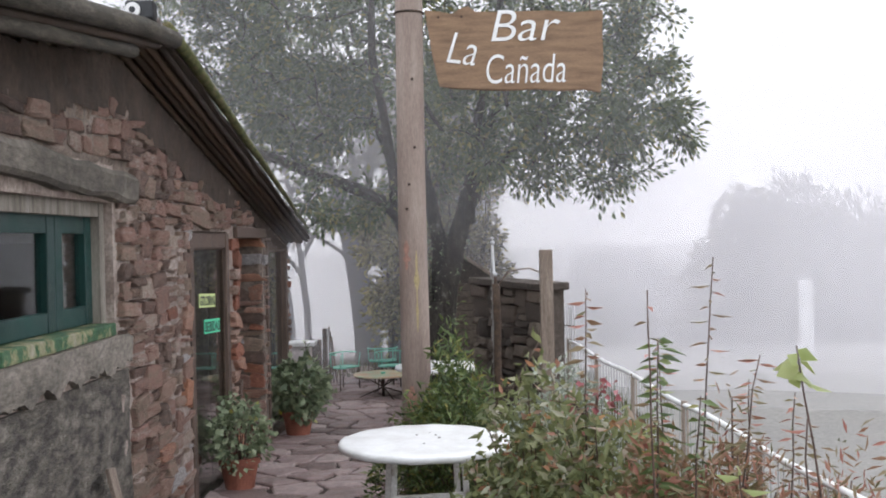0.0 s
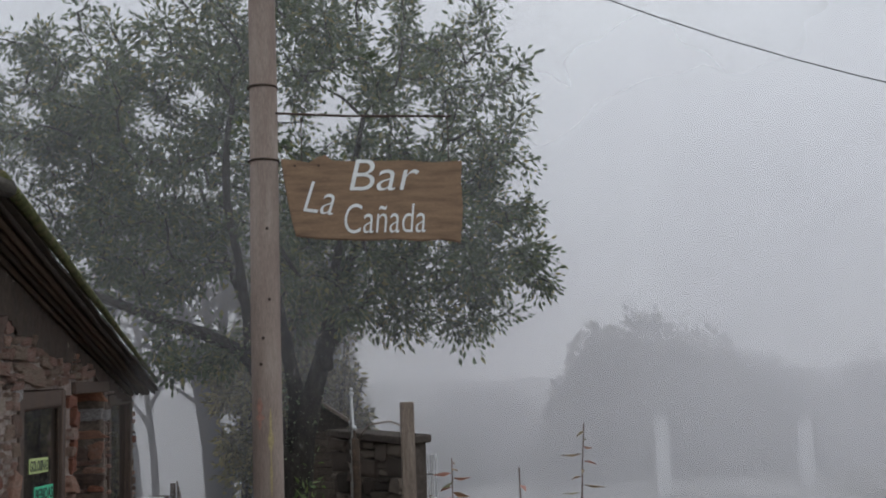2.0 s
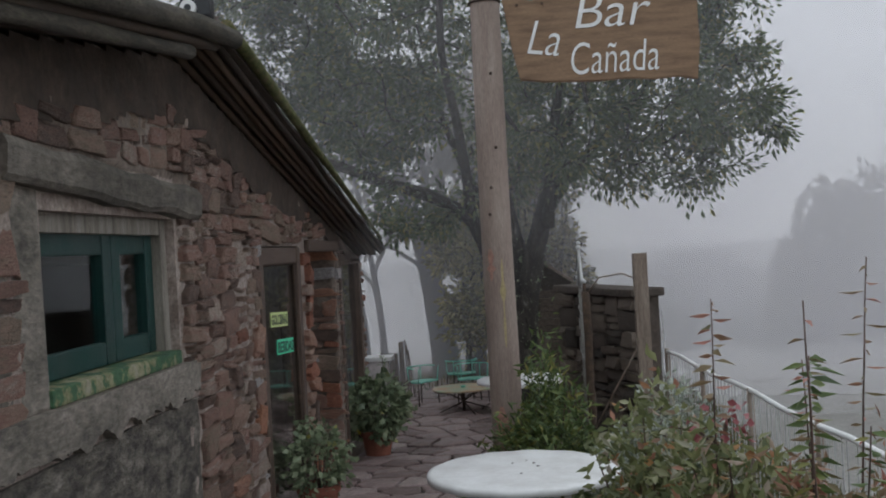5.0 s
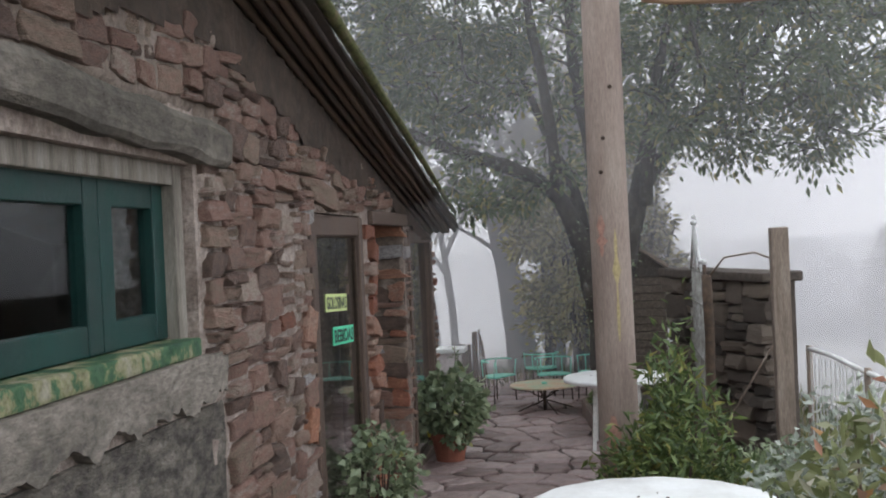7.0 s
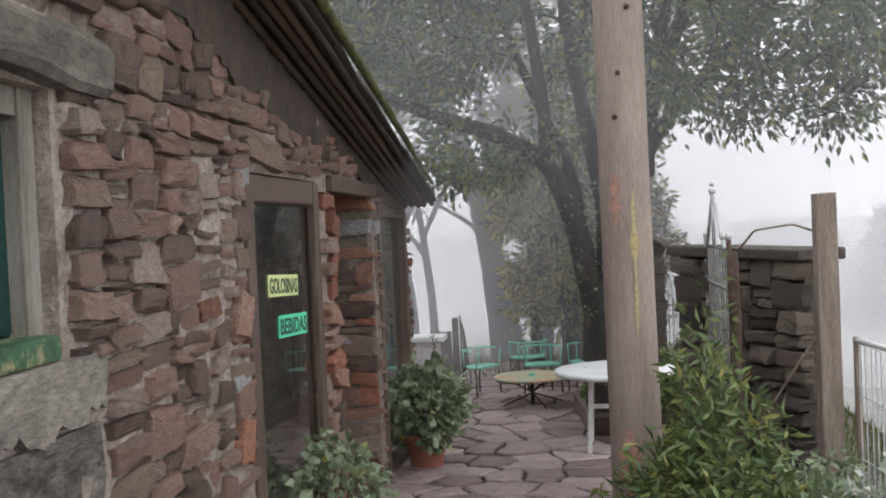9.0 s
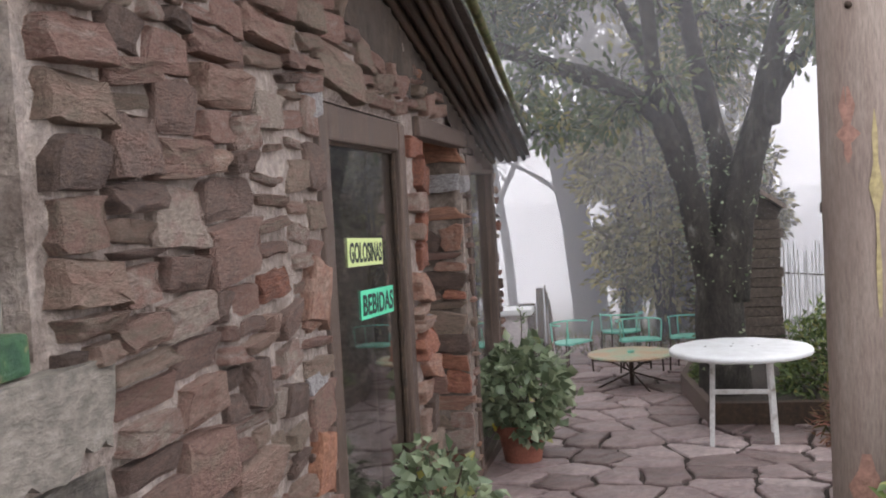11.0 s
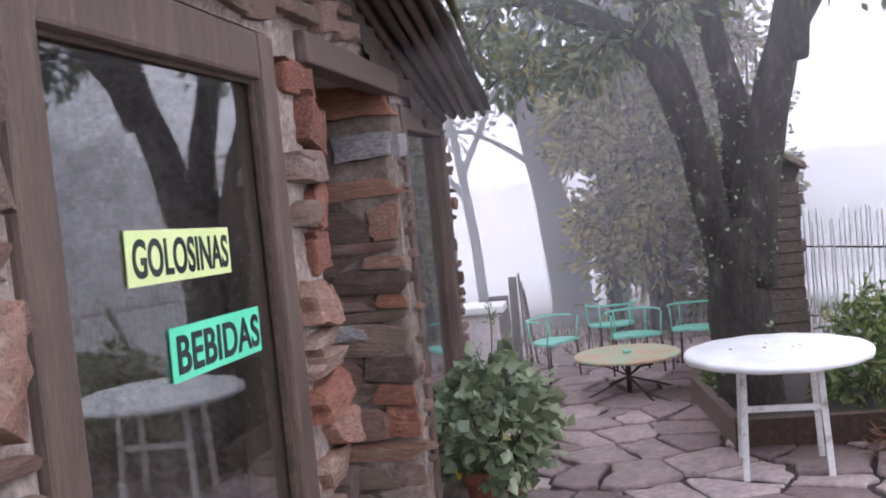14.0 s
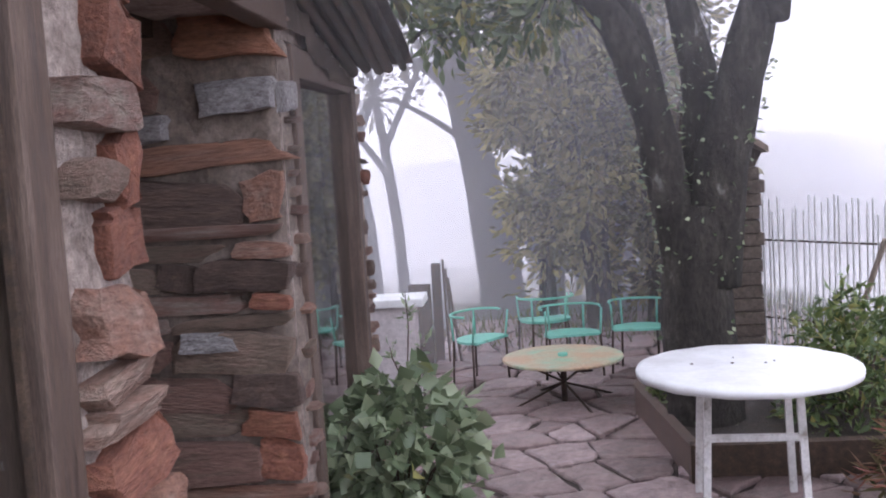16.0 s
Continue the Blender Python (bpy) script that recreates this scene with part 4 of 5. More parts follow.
ext = bmesh.ops.extrude_face_region(bm, geom=[f])
bmesh.ops.translate(bm, vec=(0, 0.2, 0), verts=[g for g in ext["geom"] if isinstance(g, bmesh.types.BMVert)])
bmesh.ops.recalc_face_normals(bm, faces=bm.faces)
part("gable", bm, DARK_STONE, ruin)

# lamp on the roof's peak, the overhead cable, the far posts
lamp = thing("floodlight", "small black floodlight with a white round face on the roof", "lamp", (-1.66, 5.95, APEX_Z - 0.005))
part("housing", box(bmesh.new(), -0.11, 0.05, -0.05, 0.05, 0.02, 0.13, 0.015), BLACK, lamp)
bm = bmesh.new()
tube(bm, [(-0.06, -0.07, 0.07), (-0.06, -0.05, 0.07)], 0.042, 20)
part("lens_ring", bm, WHITE_PAINT, lamp)
bm = bmesh.new()
tube(bm, [(-0.06, -0.074, 0.07), (-0.06, -0.069, 0.07)], 0.018, 16)
part("lens", bm, BLACK, lamp)
bm = bmesh.new()
tube(bm, [(0.0, 0.0, 0.13), (0.0, 0.0, 0.16)], 0.035, 14)
part("cap", bm, WHITE_PAINT, lamp)
bm = bmesh.new()
tube(bm, [(-0.03, 0, -0.05), (-0.03, 0, 0.03)], 0.015, 8)
part("stem", bm, BLACK, lamp)
bm = bmesh.new()
tube(bm, [(2.6 + 0.66 * k, 9.0 + 0.05 * k, 5.06 - 0.215 * k + 0.010 * k * k) for k in range(16)], 0.006, 5)
cable = tagged(part("overhead_cable", bm, BLACK), "thin black cable strung across the misty sky", "cable", kind="structure")
for x, y, h in ((8.5, 24.5, 1.85), (12.6, 25.5, 1.6), (15.8, 25.0, 2.0)):
    fp = thing("roadside_post", "pale square concrete post standing beside the road", "post", (x, y, gz(x, y)), "posts along the road")
    part("shaft", box(bmesh.new(), -0.14, 0.14, -0.12, 0.12, -0.3, h, 0.02), WHITE_PAINT, fp)

# cards on the shop door
for name, body, mt, y0, y1, za, zb, h, label in (("price_card", "GOLOSINAS", YELLOW_CARD, 8.345, 8.925, 1.20, 1.172, 0.113, "yellow paper card lettered in dark capitals"), ("price_card", "BEBIDAS", GREEN_CARD, 8.505, 9.09, 0.98, 0.95, 0.118, "green paper card lettered in dark capitals")):
    card = thing(name, label + " on the glass", "sign", (-1.9615, y0, za - h), "cards on the door")
    tilt = math.degrees(math.atan2(zb - za, y1 - y0))
    card.rotation_euler = (radians(tilt), 0, 0)
    part("card", box(bmesh.new(), 0.0, 0.003, 0, y1 - y0, 0, h), mt, card)
    me = text_mesh(body, 0.15, bold=0.0034, depth=0.0006, spacing=1.02)
    me.materials.append(INK)
    w = max(v.co.x for v in me.vertices) - min(v.co.x for v in me.vertices)
    hh = max(v.co.y for v in me.vertices)
    ob = new("lettering", me)
    ob.parent = card
    ob.matrix_basis = Matrix.Translation((0.0042, 0.02, 0.018)) @ pose(0, 0, 0, 90, 0, 90) @ Matrix.Diagonal(((y1 - y0 - 0.04) / w, (h - 0.036) / hh, 1, 1))


# ---- vegetation ----
rng = np.random.default_rng(7)


def leaves_mesh(name, pos, direction, length, width, material, droop=0.0):
    """Leaves as folded blades: one small mesh island each."""
    n = len(pos)
    d = direction / np.linalg.norm(direction, axis=1, keepdims=True)
    d[:, 2] -= droop
    d /= np.linalg.norm(d, axis=1, keepdims=True)
    ref = rng.normal(size=(n, 3))
    side = np.cross(d, ref)
    side /= np.linalg.norm(side, axis=1, keepdims=True) + 1e-9
    up = np.cross(side, d)
    L = (length * rng.uniform(0.65, 1.25, n))[:, None]
    W = (width * rng.uniform(0.7, 1.2, n))[:, None]
    base, tip = pos, pos + d * L - up * L * 0.12
    mid = pos + d * L * 0.45
    left, right = mid + side * W * 0.5 + up * W * 0.18, mid - side * W * 0.5 + up * W * 0.18
    co = np.stack([base, right, tip, left], 1).reshape(-1, 3).astype(np.float32)
    me = bpy.data.meshes.new(name)
    idx = np.arange(n)[:, None] * 4
    tri = np.concatenate([idx, idx + 1, idx + 2, idx, idx + 2, idx + 3], 1).reshape(-1).astype(np.int32)
    me.vertices.add(4 * n)
    me.vertices.foreach_set("co", co.ravel())
    me.loops.add(6 * n)
    me.loops.foreach_set("vertex_index", tri)
    me.polygons.add(2 * n)
    me.polygons.foreach_set("loop_start", np.arange(0, 6 * n, 3, dtype=np.int32))
    me.update(calc_edges=True)
    me.validate()
    me.materials.append(material)
    return me


def foliage(name, pos, direction, length, width, material, parent, droop=0.0, label=""):
    ob = new(name, leaves_mesh(name, np.asarray(pos, float), np.asarray(direction, float), length, width, material, droop))
    ob.parent = parent
    if label:
        ob["label"] = label
    return ob


def grow(limbs, targets, seed, step=4, sag=0.08):
    """Joins each target point by a curved twig to the nearest point of what has grown so far."""
    r = np.random.default_rng(seed)
    nodes = np.array([p for limb in limbs for p in limb])
    order = np.argsort([np.min(np.linalg.norm(nodes - t, axis=1)) for t in targets])
    twigs = []
    for i in order:
        t = targets[i]
        gap = nodes - t
        cost = np.linalg.norm(gap, axis=1) + 0.5 * np.maximum(gap[:, 2], 0)
        s = nodes[np.argmin(cost)]
        d = np.linalg.norm(t - s)
        if d < 0.05:
            continue
        pts = [s + (t - s) * k / step + (r.normal(size=3) * 0.07 * d + np.array([0, 0, sag * d * 2])) * math.sin(math.pi * k / step) for k in range(step + 1)]
        twigs.append(np.array(pts))
        nodes = np.vstack([nodes, pts[1:]])
    return twigs


def smooth_limb(pts, n=14):
    """A limb's bends, rounded off."""
    pts = np.array(pts, float)
    out = []
    for s in np.linspace(0, len(pts) - 1.001, n):
        i, f = int(s), s - int(s)
        p0, p1, p2, p3 = pts[max(i - 1, 0)], pts[i], pts[min(i + 1, len(pts) - 1)], pts[min(i + 2, len(pts) - 1)]
        out.append(0.5 * (2 * p1 + (p2 - p0) * f + (2 * p0 - 5 * p1 + 4 * p2 - p3) * f * f + (3 * p1 - p0 - 3 * p2 + p3) * f ** 3))
    return np.array(out)


def crown_points(n, centre, radii, seed, hollow=0.35, gaps=0.12, freq=0.55):
    r = np.random.default_rng(seed)
    out = []
    while len(out) < n:
        d = r.normal(size=3)
        d /= np.linalg.norm(d)
        q = r.uniform(hollow ** 3, 1) ** (1 / 3)
        p = np.array(centre) + d * q * np.array(radii) * (1 + 0.22 * noise.noise(Vector(d * 2.3) + Vector((seed, 0, 0))))
        if noise.noise(Vector(p * freq) + Vector((0, seed, 0))) > -gaps:
            out.append(p)
    return np.array(out)


def twig_leaves(twigs, per, spread, seed, start=0.35):
    r = np.random.default_rng(seed)
    pos, dirs = [], []
    for tw in twigs:
        ax = tw[-1] - tw[0]
        ax = ax / (np.linalg.norm(ax) + 1e-6)
        for _ in range(per):
            s = r.uniform(start, 1.0) * (len(tw) - 1)
            i = min(int(s), len(tw) - 2)
            p = tw[i] + (tw[i + 1] - tw[i]) * (s - i)
            o = r.normal(size=3)
            o /= np.linalg.norm(o)
            pos.append(p + o * spread * r.uniform(0.1, 1.3))
            dirs.append(o * 0.8 + ax * 0.5)
    return np.array(pos), np.array(dirs)


def tree(name, label, loc, limbs, radii, targets, leaf, per, spread, length, width, seed, droop=0.35, twig_r=0.02, sag=0.08, bark=None, seg=12):
    t = thing(name, label, "tree", loc)
    bm = bmesh.new()
    for limb, (r0, r1) in zip(limbs, radii):
        n = len(limb)
        tube(bm, limb, [r0 + (r1 - r0) * (k / (n - 1)) ** 0.8 + 0.02 * r0 * math.sin(k * 2.2) for k in range(n)], seg)
    roughen(bm, 0.018, 6)
    part("trunk", bm, bark or BARK, t, smooth=True)
    twigs = grow(limbs, targets, seed, sag=sag)
    bm = bmesh.new()
    for tw in twigs:
        d = np.linalg.norm(tw[-1] - tw[0])
        r0 = min(0.05, twig_r * (0.4 + d))
        tube(bm, tw, [r0, r0 * 0.8, r0 * 0.6, r0 * 0.42, r0 * 0.2][: len(tw)], 5, caps=False)
    tagged(part("twig_mass", bm, bark or BARK, t, smooth=True), kind="stuff")
    if per:
        pos, dirs = twig_leaves(twigs, per, spread, seed)
        foliage("crown", pos, dirs, length, width, leaf, t, droop)
    return t


# the big tree of the yard
T0 = np.array((-0.10, 13.75, G))
base = smooth_limb([(0.0, 0, -0.15), (0.0, 0, 0.3), (-0.02, 0, 0.9), (0.02, 0.02, 1.45)], 8)
limb_a = smooth_limb([(-0.03, 0, 1.0), (-0.16, 0.0, 1.55), (-0.28, -0.05, 2.1), (-0.5, -0.1, 2.6), (-0.9, -0.2, 2.9), (-1.7, -0.35, 3.2), (-2.6, -0.4, 3.6)], 18)
limb_b = smooth_limb([(0.0, 0.05, 1.05), (0.06, 0.08, 1.7), (0.05, 0.1, 2.2), (-0.05, 0.15, 2.75), (-0.16, 0.3, 3.4), (-0.3, 0.6, 4.6), (-0.2, 0.8, 6.0)], 18)
limb_c = smooth_limb([(0.05, 0.0, 1.0), (0.14, -0.02, 1.65), (0.25, -0.03, 2.1), (0.42, -0.08, 2.75), (0.58, -0.15, 3.4), (0.95, -0.3, 4.2), (1.5, -0.5, 5.2)], 18)
limb_d = smooth_limb([(-0.22, -0.02, 1.9), (-0.3, 0.3, 2.6), (-0.7, 0.8, 3.6), (-1.2, 1.2, 5.0)], 12)
limb_e = smooth_limb([(0.34, -0.06, 2.4), (0.62, -0.25, 2.95), (1.15, -0.5, 3.55), (1.9, -0.8, 4.3)], 12)
limb_f = smooth_limb([(-0.5, -0.1, 2.7), (-0.55, -0.7, 3.5), (-0.7, -1.3, 4.6), (-0.6, -1.6, 5.6)], 12)
limb_g = smooth_limb([(0.45, -0.1, 2.5), (0.5, -0.7, 3.4), (0.7, -1.2, 4.4), (0.9, -1.5, 5.4)], 12)
targets = np.vstack([
    crown_points(520, (0.1, 0.0, 5.4), (3.1, 2.9, 2.9), 3, 0.3, 0.14),
    crown_points(130, (-3.1, 0.9, 5.3), (1.7, 1.7, 2.2), 13, 0.1, 0.12),
    crown_points(95, (-2.4, 0.4, 4.3), (1.7, 1.8, 1.7), 5, 0.2, 0.12),
    crown_points(110, (2.1, -0.5, 3.9), (1.35, 1.5, 1.25), 8, 0.2, 0.10),
    crown_points(26, (-1.6, -0.1, 3.1), (1.1, 0.9, 0.7), 11, 0.1, 0.1)])
targets = targets[(targets[:, 2] > 2.35 + 0.25 * np.abs(targets[:, 0] + 0.2) * (np.abs(targets[:, 0]) < 1.2))]
keep = ~((targets[:, 0] < -0.3) & (targets[:, 2] < 3.6)) | (np.arange(len(targets)) % 5 < 2)
targets = targets[keep]
targets = np.vstack([targets, crown_points(13, (-1.7, -0.2, 2.75), (1.2, 0.8, 0.42), 17, 0.0, 0.3)])
big_tree = tree("yard_tree", "large leafy evergreen tree with several dark lichened trunks", T0, [base, limb_a, limb_b, limb_c, limb_d, limb_e, limb_f, limb_g],
                [(0.25, 0.20), (0.15, 0.05), (0.15, 0.04), (0.19, 0.045), (0.09, 0.03), (0.08, 0.03), (0.08, 0.03), (0.08, 0.03)], targets, L_TREE, 70, 0.20, 0.105, 0.045, 21)


er = np.random.default_rng(4)
pos, dirs = [], []
for limb, r0, hi in ((base, 0.225, 8), (limb_a, 0.135, 8), (limb_b, 0.135, 8), (limb_c, 0.165, 9)):
    for _ in range(110):
        k = er.integers(1, hi - 1)
        a = er.uniform(0, 6.283)
        o = np.array((math.cos(a), math.sin(a), 0.0))
        pos.append(limb[k] + (limb[k + 1 if k + 1 < len(limb) else k] - limb[k]) * er.uniform() + o * r0 * 0.93)
        dirs.append(o + er.normal(size=3) * 0.5 + np.array((0, 0, 0.3)))
tagged(foliage("epiphyte", pos, dirs, 0.05, 0.026, L_IVY, big_tree, 0.1, "small leaves sprouting on the bark"), kind="stuff")


def far_tree(name, label, loc, h, lean, crown, n, per, seed, r=0.16, length=0.16, width=0.07, leaf=None):
    a = smooth_limb([(0, 0, -0.4), (lean * 0.1, 0, h * 0.25), (lean * 0.45, 0, h * 0.6), (lean, 0.1, h)], 10)
    b = smooth_limb([(lean * 0.3, 0, h * 0.45), (lean * 0.3 + 0.5, 0.2, h * 0.7), (lean * 0.3 + 0.9, 0.3, h * 0.95)], 8)
    c = smooth_limb([(lean * 0.2, 0, h * 0.38), (lean * 0.2 - 0.6, 0.1, h * 0.6), (lean * 0.2 - 1.0, 0.2, h * 0.85)], 8)
    pts = crown_points(n, crown[0], crown[1], seed, 0.15, 0.15)
    return tree(name, label, loc, [a, b, c], [(r, r * 0.4), (r * 0.55, r * 0.2), (r * 0.5, r * 0.2)], pts, leaf or L_FAR, per, 0.2, length, width, seed, 0.3, 0.018, seg=8)


MY = 19.2
lean_tree = [smooth_limb([(0.1, 0, -0.5), (0.02, 0, 0.6), (-0.10, 0, 1.5), (-0.28, 0, 2.4), (-0.55, 0.1, 3.4), (-0.9, 0.2, 4.6)], 14),
             smooth_limb([(-0.14, 0, 1.8), (0.05, 0.1, 2.6), (0.12, 0.2, 3.6), (0.2, 0.3, 4.8)], 10),
             smooth_limb([(-0.22, 0, 2.15), (-0.12, 0.1, 2.9), (-0.2, 0.1, 3.8), (-0.3, 0.2, 4.8)], 10),
             smooth_limb([(-0.26, 0, 2.3), (-0.6, -0.1, 2.75), (-1.05, -0.1, 3.0), (-1.5, -0.2, 3.1)], 10),
             smooth_limb([(-0.16, 0, 1.9), (-0.5, -0.1, 2.15), (-0.9, -0.1, 2.4), (-1.3, -0.1, 2.5)], 9)]
tree("misty_tree", "leaning thick-trunked tree with bare limbs dimmed by mist", np.array((-1.45, MY, gz(-1.45, MY))), lean_tree, [(0.31, 0.10), (0.15, 0.05), (0.12, 0.05), (0.07, 0.02), (0.045, 0.015)],
     np.vstack([crown_points(110, (-0.3, 0.4, 4.7), (2.0, 1.5, 1.4), 31, 0.15, 0.1), crown_points(16, (-1.1, -0.1, 2.9), (0.8, 0.5, 0.7), 33, 0.1, 0.3)]), L_FAR, 20, 0.22, 0.14, 0.06, 31, 0.3, 0.016, seg=9)
far_tree("misty_tree", "tall bare-limbed tree dimmed by thick mist", (0.55, 20.6, gz(0.55, 20.6)), 5.2, -0.3, ((-0.6, 0.3, 5.0), (2.4, 1.8, 1.9)), 130, 16, 31, 0.2)
far_tree("misty_tree", "slim bare tree dimmed by thick mist", (-3.0, 20.5, gz(-3, 20.5)), 4.6, -0.7, ((-0.4, 0.2, 4.6), (1.6, 1.4, 1.6)), 70, 10, 37, 0.13)
far_tree("misty_tree", "slim leaning tree dimmed by thick mist", (-2.45, 19.0, gz(-2.45, 19)), 4.2, -0.5, ((-0.3, 0.2, 4.4), (1.3, 1.2, 1.3)), 50, 10, 39, 0.08)


def mound(name, label, category, loc, radii, n, length, width, material, seed, stems=24):
    """A bush: stems from the ground and leaves through an uneven dome."""
    t = thing(name, label, category, loc)
    r = np.random.default_rng(seed)
    pts = []
    while len(pts) < n:
        d = r.normal(size=3)
        d[2] = abs(d[2])
        d /= np.linalg.norm(d)
        q = r.uniform(0.25, 1) ** 0.4
        p = d * q * np.array(radii) * (1 + 0.3 * noise.noise(Vector(d * 2.6) + Vector((seed, 1, 0))))
        if noise.noise(Vector(p * 2.2 / max(radii[0], 0.3)) + Vector((0, seed, 5))) > -0.28:
            pts.append(p)
    pts = np.array(pts)
    bm = bmesh.new()
    for k in range(stems):
        p = pts[r.integers(len(pts))]
        tube(bm, [(p[0] * 0.15, p[1] * 0.15, -0.05), (p[0] * 0.5, p[1] * 0.5, p[2] * 0.6), tuple(p)], [0.012, 0.008, 0.003], 4, caps=False)
    tagged(part("woody_growth", bm, STEM, t), kind="stuff")
    foliage("foliage", pts, pts * np.array((1, 1, 0.4)) + r.normal(size=pts.shape) * 0.5 * max(radii), length, width, material, t, 0.15)
    return t


def thicket(loc, h, spread, seed, leaf, per):
    """A tall loose shrub: stems fanning upward, each carrying clumps of yellowing leaves."""
    r = np.random.default_rng(seed)
    limbs = []
    for k in range(7):
        a, q = r.uniform(0, 6.283), r.uniform(0.3, 1.0) * spread
        top = h * r.uniform(0.7, 1.0)
        limbs.append(smooth_limb([(0.1 * math.cos(a), 0.1 * math.sin(a), -0.2), (0.4 * q * math.cos(a), 0.4 * q * math.sin(a), 0.4 * top), (q * math.cos(a), q * math.sin(a), top)], 9))
    pts = np.vstack([crown_points(70, (0, 0, h * 0.72), (spread * 1.2, spread, h * 0.36), seed, 0.1, -0.06, 1.3), crown_points(36, (0.1, 0, h * 0.34), (spread * 0.95, spread, h * 0.28), seed + 1, 0.1, -0.06, 1.5)])
    return tree("tall_shrub", "tall loose yellow-green shrub dimmed by mist", np.array((loc[0], loc[1], gz(*loc))), limbs, [(0.05, 0.015)] * 7, pts, leaf, per, 0.22, 0.12, 0.06, seed, 0.3, 0.012, seg=7)


for k, (x, y, h, w, leaf, per) in enumerate(((-0.85, 19.4, 4.4, 0.75, L_DIM, 50), (-0.25, 19.0, 4.7, 0.8, L_THICKET, 46), (0.15, 17.7, 3.1, 0.55, L_DIM, 50), (0.5, 18.4, 3.2, 0.6, L_DIM, 50), (-0.40, 17.7, 3.6, 0.5, L_THICKET, 40), (-0.95, 18.1, 3.0, 0.42, L_THICKET, 40), (-0.1, 20.9, 5.6, 1.4, L_DIM, 50))):
    thicket((x, y), h, w, 50 + 3 * k, leaf, per)
for k, (x, y, rx, rz) in enumerate(((10.3, 31, 3.4, 4.9), (14.2, 33, 3.0, 3.6), (5.6, 36, 3.2, 3.0), (21, 34, 4.5, 3.4), (28, 36, 5.0, 4.2))):
    mound("far_tree", "broad rounded tree, a dim shape in the mist", "tree", (x, y, gz(x, y)), (rx, 2.6, rz), 7000, 0.34, 0.16, L_FAR, 60 + k, 20)

# ivy in the pots: plant and leaves belong to the pot
def potted(p, h, radii, n, length, width, material, seed):
    r = np.random.default_rng(seed)
    d = r.normal(size=(n, 3))
    d /= np.linalg.norm(d, axis=1, keepdims=True)
    lump = np.array([1 + 0.5 * noise.noise(Vector(v * 2.4) + Vector((seed, 0, 0))) for v in d])[:, None]
    pos = d * (r.uniform(0.3, 1, (n, 1)) ** 0.4) * lump * np.array(radii) + np.array((0, 0, h))
    bm = bmesh.new()
    for k in range(22):
        q = pos[r.integers(n)]
        tube(bm, [(q[0] * 0.2, q[1] * 0.2, 0.2), (q[0] * 0.6, q[1] * 0.6, 0.2 + (q[2] - 0.2) * 0.7), tuple(q)], [0.007, 0.005, 0.003], 4, caps=False)
    tagged(part("woody_growth", bm, STEM, p), kind="stuff")
    foliage("foliage", pos, d * np.array((1, 1, 0.5)) + r.normal(size=d.shape) * 0.5, length, width, material, p, 0.35)


potted(pot_far, 0.53, (0.33, 0.33, 0.34), 1100, 0.085, 0.085, L_IVY, 71)
potted(pot_near, 0.46, (0.24, 0.26, 0.30), 700, 0.065, 0.05, L_IVY, 72)

# shrubs round the pole and along the garden
mound("shrub", "green pointed-leaf shrub round the foot of the pole", "shrub", (0.10, 8.15, gz(0.10, 8.15)), (0.30, 0.34, 0.9), 1900, 0.10, 0.026, L_GREEN, 81)
mound("shrub", "tall green climbing shrub against the pole", "shrub", (0.04, 7.42, gz(0.04, 7.42)), (0.21, 0.24, 1.55), 1500, 0.075, 0.021, L_GREEN, 97)
mound("shrub", "low blue-green bush at the foot of the gate", "shrub", (0.68, 8.5, gz(0.68, 8.5)), (0.30, 0.32, 0.72), 1700, 0.07, 0.026, L_IVY, 82)
mound("shrub", "low trailing green shrub beside the pole", "shrub", (0.02, 7.40, gz(0.0, 7.42)), (0.58, 0.40, 1.06), 4600, 0.075, 0.021, L_GREEN, 83)
mound("shrub", "silver-leaved bush beside the white table", "shrub", (0.74, 6.75, gz(0.74, 6.75)), (0.46, 0.48, 1.04), 6500, 0.05, 0.024, L_SILVER, 84)
mound("shrub", "yellow-green leafy bush beside the white table", "shrub", (0.44, 5.25, gz(0.44, 5.25)), (0.42, 0.40, 1.22), 4000, 0.065, 0.03, L_BED, 98)
mound("shrub", "leafy green garden bush", "shrub", (0.72, 4.75, gz(0.72, 4.75)), (0.45, 0.40, 1.05), 3200, 0.075, 0.03, L_BED, 85)
mound("shrub", "rusty autumn-coloured garden bush", "shrub", (0.95, 4.35, gz(0.95, 4.35)), (0.42, 0.4, 1.0), 2600, 0.075, 0.024, L_RUST, 86)
mound("shrub", "leafy green bush low in the flower bed", "shrub", (0.72, 3.9, gz(0.72, 3.9)), (0.40, 0.38, 0.80), 2200, 0.07, 0.03, L_BED, 90)
mound("shrub", "rusty low bush by the fence", "shrub", (1.35, 3.75, gz(1.35, 3.75)), (0.42, 0.5, 0.85), 2000, 0.07, 0.02, L_RUST, 87)
mound("shrub", "leafy bush beyond the white table", "shrub", (0.8, 13.7, G + 0.15), (0.5, 0.55, 0.75), 2200, 0.085, 0.03, L_GREEN, 88)
mound("shrub", "rusty fern clump beside the white table", "shrub", (0.9, 12.5, G), (0.45, 0.45, 0.5), 1500, 0.12, 0.018, L_RUST, 89)
mound("flowers", "pink-flowered plants in the trough", "flowers", (-0.18, 14.15, G + 0.19), (0.22, 0.35, 0.22), 420, 0.06, 0.03, L_GREEN, 91, 8)
